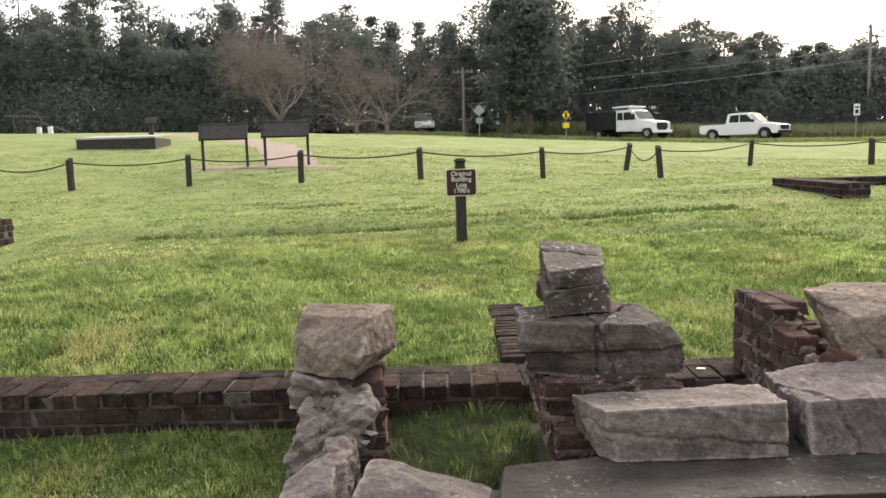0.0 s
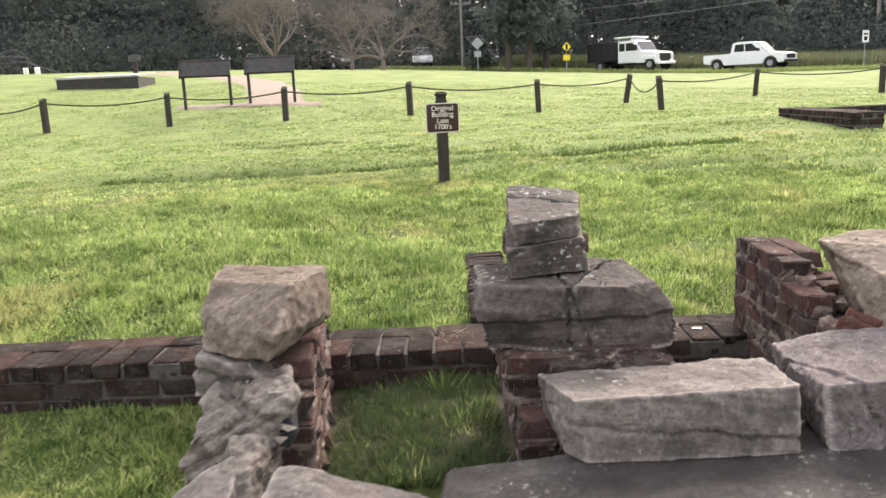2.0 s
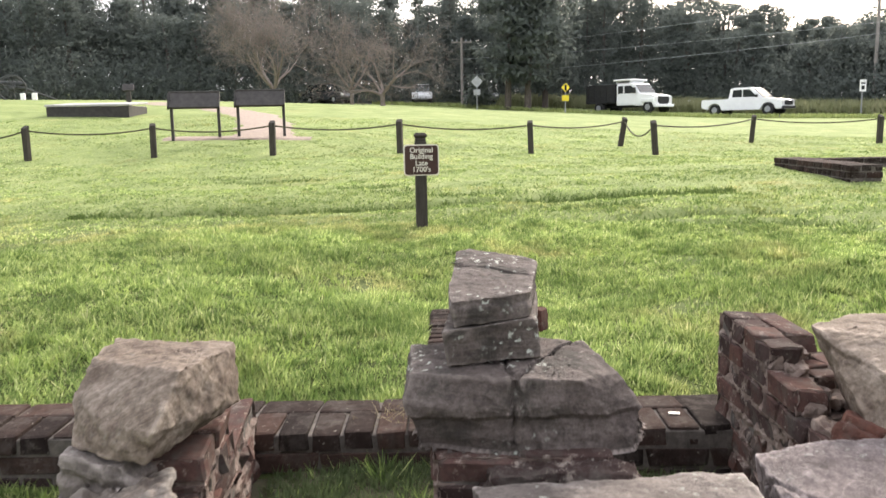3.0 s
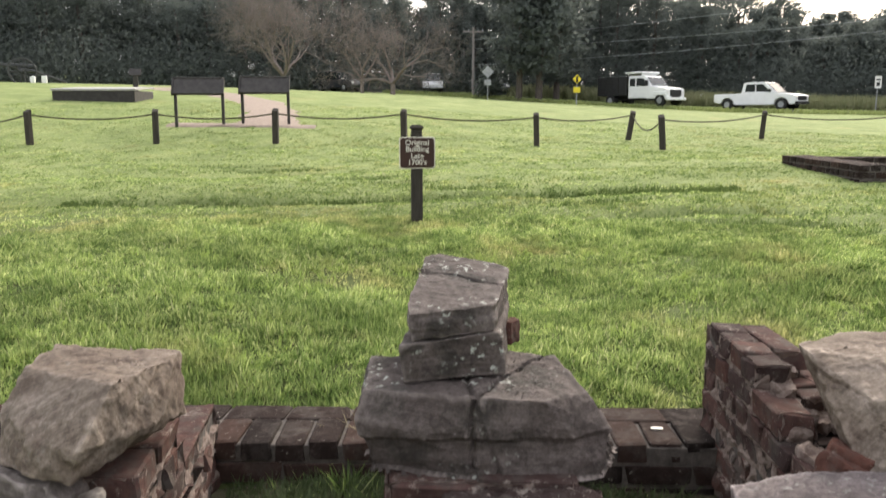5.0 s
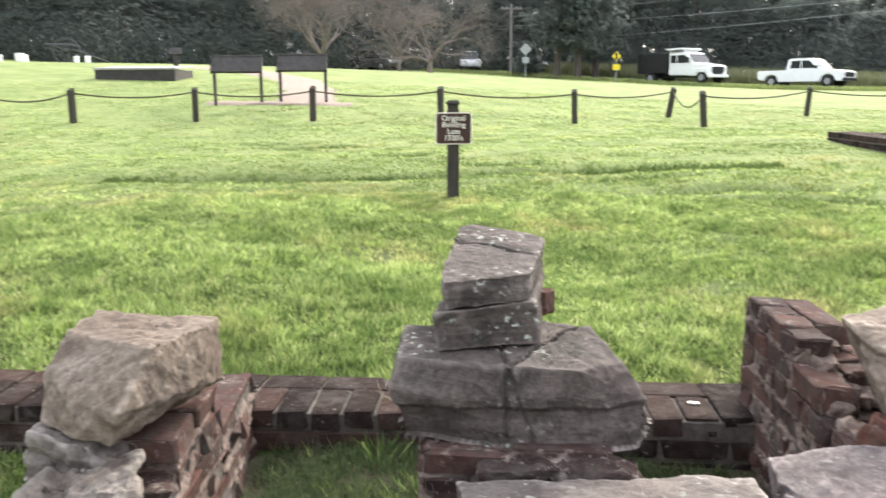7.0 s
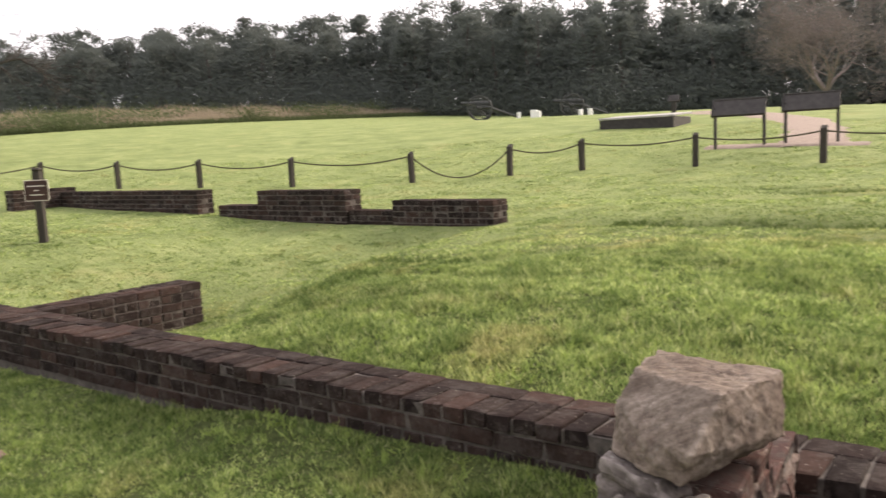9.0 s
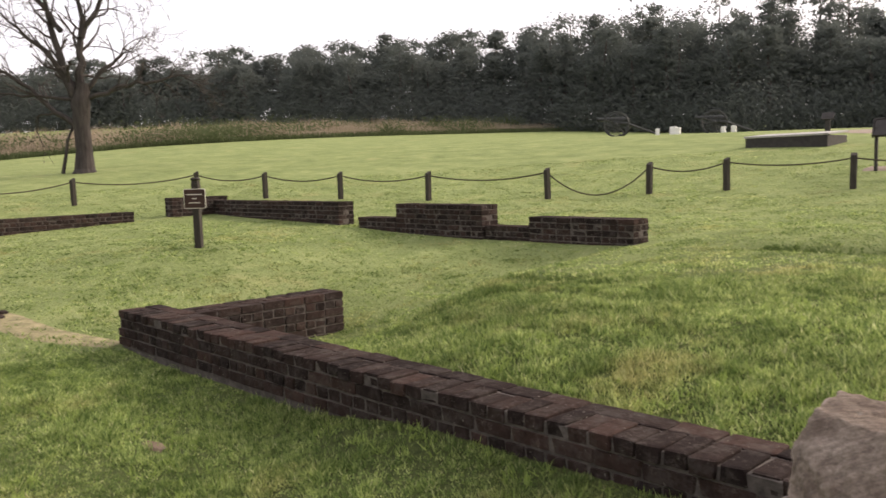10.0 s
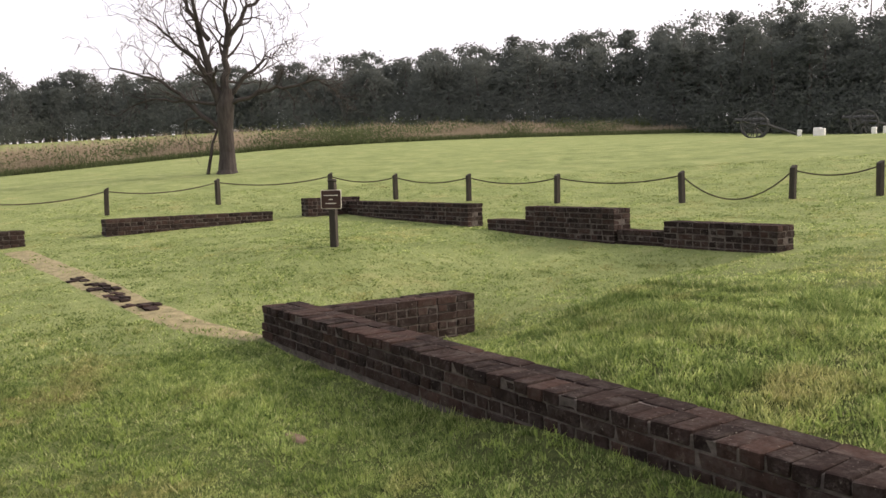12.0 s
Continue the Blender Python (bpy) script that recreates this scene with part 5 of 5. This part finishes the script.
def crown_points(n, height, width, q, shape):
    """Leaf places in a crown, gathered into uneven boughs, and the way out from each bough's middle."""
    k = max(14, min(n // 22, 150))
    if shape == "pine":
        h = q.uniform(0.0, 1, k) ** 0.85
        r = width * (np.clip(1.02 - h, 0.03, 1) ** 0.75) * q.uniform(0.45, 1.15, k)
        flat = 0.26
    else:
        h = q.uniform(0.02, 1, k) ** 0.9
        r = width * np.sqrt(np.clip(1 - ((h - 0.45) / 0.58) ** 2, 0.05, 1)) * q.uniform(0.7, 1.1, k)
        flat = 0.55
    a = q.uniform(0, 2 * np.pi, k)
    rr = r * np.sqrt(q.uniform(0.3, 1, k))
    cl = np.c_[rr * np.cos(a), rr * np.sin(a), h * height]
    big = (0.25 + 0.052 * height) * q.uniform(0.5, 1.4, k)
    idx = q.randint(0, k, n)
    off = q.normal(0, 0.62, (n, 3)) * big[idx][:, None]
    off[:, 2] *= flat
    out = np.c_[off[:, 0], off[:, 1], off[:, 2] / flat + 0.35 * big[idx]]
    return cl[idx] + off, out / (np.linalg.norm(out, axis=1)[:, None] + 1e-9)


def top_slope(az):
    return np.interp(az, (-60, -40, -30, -23, -17, -10, -3, 1.5, 6, 18, 32, 40, 50, 60, 70, 82, 100), (0.10, 0.12, 0.115, 0.112, 0.15, 0.178, 0.176, 0.158, 0.182, 0.178, 0.182, 0.166, 0.164, 0.15, 0.137, 0.128, 0.11)) - 0.011


# behind the camera the wood is invented, set close to cut skylight on stone fronts
def base_far(az):
    return np.interp(az, (-180, -130, -90, -60, -27, -12, 0, 12, 25, 37, 56, 80, 100, 140, 180), (34, 36, 48, 72, 74, 78, 80, 74, 70, 74, 88, 106, 90, 44, 34))


def build_forest():
    q = np.random.RandomState(3)
    verts, trunks = [], bmesh.new()
    # second list: unseen 15 m trees added as a light block
    for az, w in [(a, 1) for a in np.arange(-48, 100, 0.95)] + [(a, 0) for a in np.arange(102, 312, 4.5)]:
        for row in range(3 if w else 2):
            a = az + q.uniform(-0.7, 0.7)
            d = base_far(a if a < 180 else a - 360) + row * 5.5 + q.uniform(-1.5, 1.5)
            x, y = -d * math.sin(radians(a)), d * math.cos(radians(a))
            z = floor_at(x, y) - 0.1
            want = 1.2 + top_slope(a if a < 180 else a - 360) * d - z if w else 15
            h = max(5.0, want * (q.uniform(0.55, 0.95) if row == 0 else q.uniform(0.70, 1.14)))
            shape = "pine" if q.uniform() < (0.6 if a < 45 else 0.12) else "round"
            n = (5000, 2900, 1500)[row] if w else 300
            lift = h * (q.uniform(0.02, 0.12) if row == 0 and q.uniform() < 0.6 else q.uniform(0.1, 0.32))
            c, out = crown_points(n, h - lift, h * ((0.20 if shape == "pine" else 0.25) * q.uniform(0.75, 1.2)) + 0.5, q, shape)
            size = np.full(n, (0.115, 0.16, 0.20)[row] if w else 0.7) * q.uniform(0.7, 1.3, n)
            verts.append(sprays_at(c + np.array([x, y, z + lift]), size, q, out))
            tube_into(trunks, [(x, y, z - 0.3), (x + q.uniform(-0.3, 0.3), y, z + h * 0.5), (x + q.uniform(-0.3, 0.3), y, z + h * 0.93)], [0.22, 0.15, 0.04], 5, False)
        # undergrowth along the edge of the wood
        d = base_far(az if az < 180 else az - 360) - 2.5 + q.uniform(-1, 1)
        x, y = -d * math.sin(radians(az)), d * math.cos(radians(az))
        n = 1300 if w else 90
        c = np.c_[x + q.normal(0, 1.5, n), y + q.normal(0, 1.2, n), floor_at(x, y) + np.abs(q.normal(0, 1.6, n))]
        verts.append(sprays_at(c, np.full(n, 0.13 if w else 0.6), q))
    v = np.concatenate(verts)
    wood = thing("forest", "dense dark mixed wood of pines and broadleaf trees, with unseen rows added behind to block skylight", "forest", kind="stuff")
    ob = new("foliage", raw_mesh("foliage", v, 3, HAZE_LEAF))
    ob.parent = wood
    part("trunks", trunks, BARK, wood)


build_forest()


def leafy_tree(x, y, height, width, trunk_r, seed, label, n=3600, shape="round", bole=0.3, material=HAZE_LEAF, size=0.26):
    q = np.random.RandomState(seed)
    s = thing("tree", label, "tree", x, y, floor_at(x, y) - 0.1)
    bm = bmesh.new()
    tube_into(bm, [(0, 0, -0.2), (0, 0, 0.4), (0.1, 0, height * 0.45), (0.15, 0.1, height * 0.92)], [trunk_r * 1.4, trunk_r, trunk_r * 0.75, 0.04], 9, False)
    r = random.Random(seed)
    for k in range(9):
        h = height * r.uniform(bole, 0.8)
        a = r.uniform(0, 6.28)
        pts, _ = limb_points((0.1, 0, h), (math.cos(a), math.sin(a), 0.4), width * 0.8, 4, 0.2, 0.03, r)
        tube_into(bm, pts, [trunk_r * 0.35, trunk_r * 0.25, trunk_r * 0.18, trunk_r * 0.1, 0.01], 5, False)
    part("trunk", bm, BARK, s)
    c, out = crown_points(n, height * (1 - bole), width, q, shape)
    ob = new("crown", raw_mesh("crown", sprays_at(c + np.array([0.1, 0, height * bole]), np.full(n, size), q, out), 3, material))
    ob.parent = s
    return s


leafy_tree(5.1, 64.2, 10.8, 2.5, 0.26, 51, "tall dark cedar with a bare lower trunk", 4200, "round", 0.2)
leafy_tree(6.6, 64.0, 10.6, 2.5, 0.28, 52, "tall dark cedar with a leaning crown", 4200, "round", 0.2)
leafy_tree(2.9, 66.0, 2.4, 0.9, 0.1, 53, "small dark evergreen bush by the road", 900, "round", 0.02)
leafy_tree(8.4, 68, 11.5, 2.8, 0.25, 54, "tall dense pine behind the cedars", 3600, "round", 0.12)


# ---- long grass ----
def blades(x, y, z, h, w, q, bend_=0.5):
    """Upright tapering blades as single triangles."""
    n = len(x)
    a = q.uniform(0, 2 * np.pi, n)
    dx, dy = np.cos(a) * w / 2, np.sin(a) * w / 2
    la, lm = q.uniform(0, 2 * np.pi, n), np.abs(q.normal(0, bend_, n)) * h
    base = np.c_[x, y, z]
    return np.stack([base + np.c_[-dx, -dy, 0 * z], base + np.c_[dx, dy, 0 * z], base + np.c_[lm * np.cos(la), lm * np.sin(la), h]], 1).reshape(-1, 3)


def build_meadow():
    q = np.random.RandomState(8)
    n = 110000
    y = q.uniform(-25, 62, n)
    edge = np.interp(y, (-25, 6, 21, 43, 62), (-44, -44.5, -45.5, -43, -42))
    x = edge - np.abs(q.normal(0, 12, n)) - q.uniform(0, 0.8, n)
    z = levels(x, y)
    h = q.uniform(0.3, 0.95, n) * (0.8 + 0.4 * np.sin(y * 0.9) * np.sin(x * 0.5))
    tagged(new("meadow", raw_mesh("meadow", blades(x, y, z, h, np.full(n, 0.05), q, 0.45), 3, MEADOW)), "unmown strip of pale tan meadow grass", "meadow", kind="stuff")
    n = 26000
    y = q.uniform(-25, 62, n)
    x = np.interp(y, (-25, 6, 21, 43, 62), (-44, -44.5, -45.5, -43, -42)) + 0.25 - np.abs(q.normal(0, 0.7, n))
    tagged(new("meadow_edge", raw_mesh("meadow_edge", blades(x, y, levels(x, y), q.uniform(0.12, 0.42, n), np.full(n, 0.06), q, 0.5), 3, LEAF_PALE)), "dark green weeds along the edge of the meadow", "grass", kind="stuff")
    n = 42000
    u = q.uniform(0, 1, n)
    px, py = np.interp(u, (0, 0.35, 1), (4.5, 20, 60)), np.interp(u, (0, 0.35, 1), (71.5, 62, 41))
    o = q.uniform(0, 5, n)
    x, y = px + o * 0.5, py + o * 0.85
    tagged(new("verge_grass", raw_mesh("verge_grass", blades(x, y, levels(x, y), q.uniform(0.5, 1.1, n), np.full(n, 0.1), q, 0.4), 3, VERGE)), "tall weedy grass verge behind the road", "grass", kind="stuff")
    n = 16000
    u, o = q.uniform(0, 1, n), q.uniform(0, 1.6, n)
    x, y = np.interp(u, (0, 0.35, 1), (-6, 20, 58)), np.interp(u, (0, 0.35, 1), (70.5, 54.6, 33.3))
    x, y = x + o * 0.5, y + o * 0.85
    tagged(new("verge_grass", raw_mesh("verge_grass", blades(x, y, levels(x, y), q.uniform(0.12, 0.38, n), np.full(n, 0.09), q, 0.4), 3, LAWN_EDGE)), "longer uncut grass along the near edge of the road", "grass", kind="stuff")
    for k in range(40):
        y0 = q.uniform(-12, 58)
        x0 = np.interp(y0, (-25, 6, 21, 43, 62), (-44, -44.5, -45.5, -43, -42)) - q.uniform(0.5, 6)
        big = 20 < y0 < 36
        m = 1500 if big else 600
        s = 1.6 if big else 0.8
        c = np.c_[x0 + q.normal(0, s * 0.6, m), y0 + q.normal(0, s, m), floor_at(x0, y0) + np.abs(q.normal(0.3, 0.42 if big else 0.4, m))]
        tagged(new("shrub", raw_mesh("shrub", leaves_at(c, np.full(m, 0.075), q), 4, LEAF_PALE)), "green weedy shrub in the long meadow grass", "shrub", group="meadow shrubs")


build_meadow()


# ---- lawn grass ----
def off_masonry(x, y):
    keep = np.ones(len(x), bool)
    for x0, x1, y0, y1 in ((-6.52, 1.5, 3.66, 4.015), (-6.25, -5.89, 4.0, 5.56), (0.28, 0.51, 4.0, 5.46), (-0.56, -0.255, 2.2, 3.66), (-0.3, 2.3, 2.17, 2.85), (0.36, 0.8, 2.4, 3.48), (1.36, 2.2, 2.2, 3.86),
                           (-10.36, -4.88, 9.2, 9.55), (-15.56, -10.87, 9.2, 9.55), (-15.55, -15.19, 4.3, 7.53), (-15.55, -15.19, 1.1, 3.0), (4.66, 5.01, 9.6, 11.65), (5.02, 7.4, 11.3, 11.6), (-5.5, -2.3, 17.4, 18)):
        keep &= ~((x > x0 - 0.01) & (x < x1 + 0.01) & (y > y0 - 0.015) & (y < y1 + 0.015))
    return keep


def value_noise(x, y, scale, seed):
    """Smooth noise from 0 to 1 on the plan, in cells of 1 / scale."""
    g = np.random.RandomState(seed).uniform(0, 1, (256, 256))
    u, v = x * scale + 900, y * scale + 900
    i, j = np.floor(u).astype(int), np.floor(v).astype(int)
    f, h = u - i, v - j
    f, h = f * f * (3 - 2 * f), h * h * (3 - 2 * h)
    i0, i1, j0, j1 = i % 256, (i + 1) % 256, j % 256, (j + 1) % 256
    return (g[i0, j0] * (1 - f) + g[i1, j0] * f) * (1 - h) + (g[i0, j1] * (1 - f) + g[i1, j1] * f) * h


def build_lawn_grass():
    q = np.random.RandomState(5)
    per, n, n_near = 7, 160000, 84000
    d = np.r_[1.6 + 5.5 * q.uniform(0, 1, n_near) ** 0.85, 6.0 + 17.0 * q.uniform(0, 1, n - n_near) ** 1.5]
    a = np.radians(q.uniform(-33, 97, n))
    x, y = 0.25 - d * np.sin(a), 1.0 + d * np.cos(a)
    around = 40000
    ad, aa = 7.0 * np.sqrt(q.uniform(0, 1, around)), q.uniform(0, 2 * np.pi, around)
    ax, ay = 0.25 + ad * np.cos(aa), 1.0 + ad * np.sin(aa)
    seen = np.degrees(np.arctan2(0.25 - ax, ay - 1.0))
    rest = ((seen < -33) | (seen > 97) | (ad < 1.6)) & ((np.abs(ax) > 2.4) | (ay < 2.1))
    x, y = np.r_[x, ax[rest]], np.r_[y, ay[rest]]
    d = np.r_[d, np.maximum(ad[rest], 4.0)]
    n = len(x)
    clump = 0.6 * value_noise(x, y, 7.0, 1) + 0.4 * value_noise(x, y, 17.0, 2)
    broad = value_noise(x, y, 1.1, 3)
    keep = off_masonry(x, y) & (q.uniform(0, 1, n) < np.where(d < 9, 0.45 + 1.1 * clump, 1.0))
    track = (x < -6.45) & (np.abs(y - np.interp(x, (-14.65, -8.7, -7.3, -6.5), (2.79, 3.09, 3.3, 3.65))) < 0.24) & (q.uniform(0, 1, n) < 0.68)
    in_pit = (y < 3.66) & (y > 2.4) & (x > -0.3) & (x < 1.4)
    pit = in_pit & (q.uniform(0, 1, n) < 0.85)
    bald = np.zeros(n, bool)
    for bx, by, br in ((-4.12, 2.87, 0.13), (-3.1, 3.45, 0.25), (-2.7, 3.55, 0.25), (1.67, 5.4, 0.2), (-0.3, 6.0, 0.35), (-3.2, 7.2, 0.6)):
        bald |= np.hypot((x - bx) * 0.7, y - by) < br * q.uniform(0.3, 1.1, n)
    keep &= ~track & ~pit & ~(bald & (q.uniform(0, 1, n) < 0.8))
    x, y, d, clump, broad = (v[keep] for v in (x, y, d, clump, broad))
    tall = np.where((y < 3.66) & (x < -0.5), 0.85, 1.0)
    size = (0.018 + 0.082 * np.clip(clump - 0.28, 0, 1) ** 1.2) * (0.65 + 0.7 * broad) * tall * q.uniform(0.8, 1.25, len(x))
    size = size * np.interp(d, (0, 5.5, 9, 20), (1.0, 1.0, 0.5, 0.35))
    x, y, d, size = (np.repeat(v, per) for v in (x, y, d, size))
    m = len(x)
    ang, reach = q.uniform(0, 2 * np.pi, m), np.abs(q.normal(0, 1, m))
    x = x + np.cos(ang) * reach * (0.010 + 0.005 * d)
    y = y + np.sin(ang) * reach * (0.010 + 0.005 * d)
    ok = off_masonry(x, y)
    x, y, d, size, ang, reach = (v[ok] for v in (x, y, d, size, ang, reach))
    m = len(x)
    z = levels(x, y) - 0.003
    h = size * q.uniform(0.55, 1.35, m)
    w = np.interp(d, (1.5, 5, 8, 24), (0.0075, 0.0105, 0.016, 0.036)) * q.uniform(0.6, 1.4, m) / 2
    la = ang + q.normal(0, 0.7, m)
    lm = h * q.uniform(0.1, 0.95, m) * np.interp(d, (5, 12), (1.0, 2.2))
    fa = q.uniform(0, 2 * np.pi, m)
    base = np.c_[x, y, z]
    side = np.c_[np.cos(fa) * w, np.sin(fa) * w, 0 * z]
    v = np.stack([base - side, base + side, base + np.c_[lm * np.cos(la), lm * np.sin(la), h]], 1).reshape(-1, 3)
    tagged(new("lawn_grass", raw_mesh("lawn_grass", v, 3, GRASS)), "short mown yellow-green lawn grass in uneven tufts", "grass", kind="stuff")
    # coarse bright tufts standing out of the lawn
    n = 3600
    d, a = 1.8 + 5.0 * q.uniform(0, 1, n) ** 0.8, np.radians(q.uniform(-33, 97, n))
    x, y = 0.25 - d * np.sin(a), 1.0 + d * np.cos(a)
    ok = off_masonry(x, y) & (value_noise(x, y, 2.2, 31) > 0.45) & ~((y < 3.66) & (y > 2.4) & (x > -0.3) & (x < 1.4))
    x, y = np.repeat(x[ok], 9), np.repeat(y[ok], 9)
    x, y = x + q.normal(0, 0.018, len(x)), y + q.normal(0, 0.018, len(y))
    ok = off_masonry(x, y)
    x, y = x[ok], y[ok]
    tagged(new("coarse_grass", raw_mesh("coarse_grass", blades(x, y, levels(x, y), q.uniform(0.025, 0.06, len(x)), q.uniform(0.007, 0.012, len(x)), q, 0.9), 3, COARSE)), "coarse bright green grass tufts in the lawn", "grass", kind="stuff")
    # dark blades along the sunken line and ledges paint in their shading
    n = 9000
    x = q.uniform(-4.3, 3.4, n)
    y = 9.3 + 0.2 * np.sin(0.7 * x) + q.normal(0.05, 0.07, n)
    thin = value_noise(x, y, 1.3, 21) > 0.38
    x, y = x[thin], y[thin]
    for k, (lx, ly) in enumerate(LEDGES):
        x = np.r_[x, lx + q.normal(0, 0.2 + 0.06 * (k % 4), 260)]
        y = np.r_[y, ly + 0.1 * np.sin(3 * x[-260:]) + q.normal(0.03, 0.04, 260)]
    tagged(new("rank_grass", raw_mesh("rank_grass", blades(x, y, levels(x, y) - 0.004, q.uniform(0.02, 0.06, len(x)), q.uniform(0.012, 0.024, len(x)), q, 0.7), 3, FURROW_SHADE)), "uncut grass along old furrows in the lawn, coloured dark for the furrows' shade", "grass", kind="stuff")
    n = 9000
    x, y = q.uniform(-0.30, 1.36, n), q.uniform(2.45, 3.655, n)
    tuftiness = value_noise(x, y, 9.0, 11)
    ok = off_masonry(x, y) & (q.uniform(0, 1, n) < 0.15 + 1.3 * tuftiness ** 1.6)
    x, y, tuftiness = x[ok], y[ok], tuftiness[ok]
    c = np.repeat(np.c_[x, y, levels(x, y)], 5, axis=0)
    c[:, :2] += q.normal(0, 0.012, (len(c), 2))
    c = c[off_masonry(c[:, 0], c[:, 1])]
    high = q.uniform(0.02, 0.065, len(c))
    tagged(new("pit_weeds", raw_mesh("pit_weeds", blades(c[:, 0], c[:, 1], c[:, 2], high, q.uniform(0.005, 0.011, len(c)), q, 0.8), 3, SHADE_WEED)), "weedy green grass in the hearth pit, coloured darker for the pit's shade", "grass", kind="stuff")
    white = tagged(rock("shell_chip", [(sx * 0.03, sy * 0.012 + sx * 0.003, sz * 0.008) for sx in (-1, 1) for sy in (-1, 1) for sz in (0, 1)], CREAM, "small white stone chip lying on the wall cap", rough=0.001, strata=0.0, edge=0.006), category="stone chip")
    white.matrix_basis = pose(1.2, 3.80, CAP_Z - 0.004, 0, 0, -15) @ Matrix.Scale(0.7, 4)
    c = np.c_[q.normal(0.2, 0.045, 70), q.normal(3.82, 0.05, 70)]
    tagged(new("straw", raw_mesh("straw", blades(c[:, 0], c[:, 1], np.full(70, CAP_Z), q.uniform(0.005, 0.03, 70), np.full(70, 0.004), q, 4.0), 3, DRY)), "wisp of dry straw on the wall cap", "straw", kind="stuff")
    n = 3200
    x, y = q.uniform(-0.26, 1.35, n), q.uniform(2.5, 3.64, n)
    k = off_masonry(x, y)
    x, y = x[k], y[k]
    tagged(new("straw", raw_mesh("straw", blades(x, y, levels(x, y), q.uniform(0.01, 0.04, len(x)), np.full(len(x), 0.005), q, 2.5), 3, DRY)), "dry straw litter in the hearth pit", "straw", kind="stuff")


build_lawn_grass()
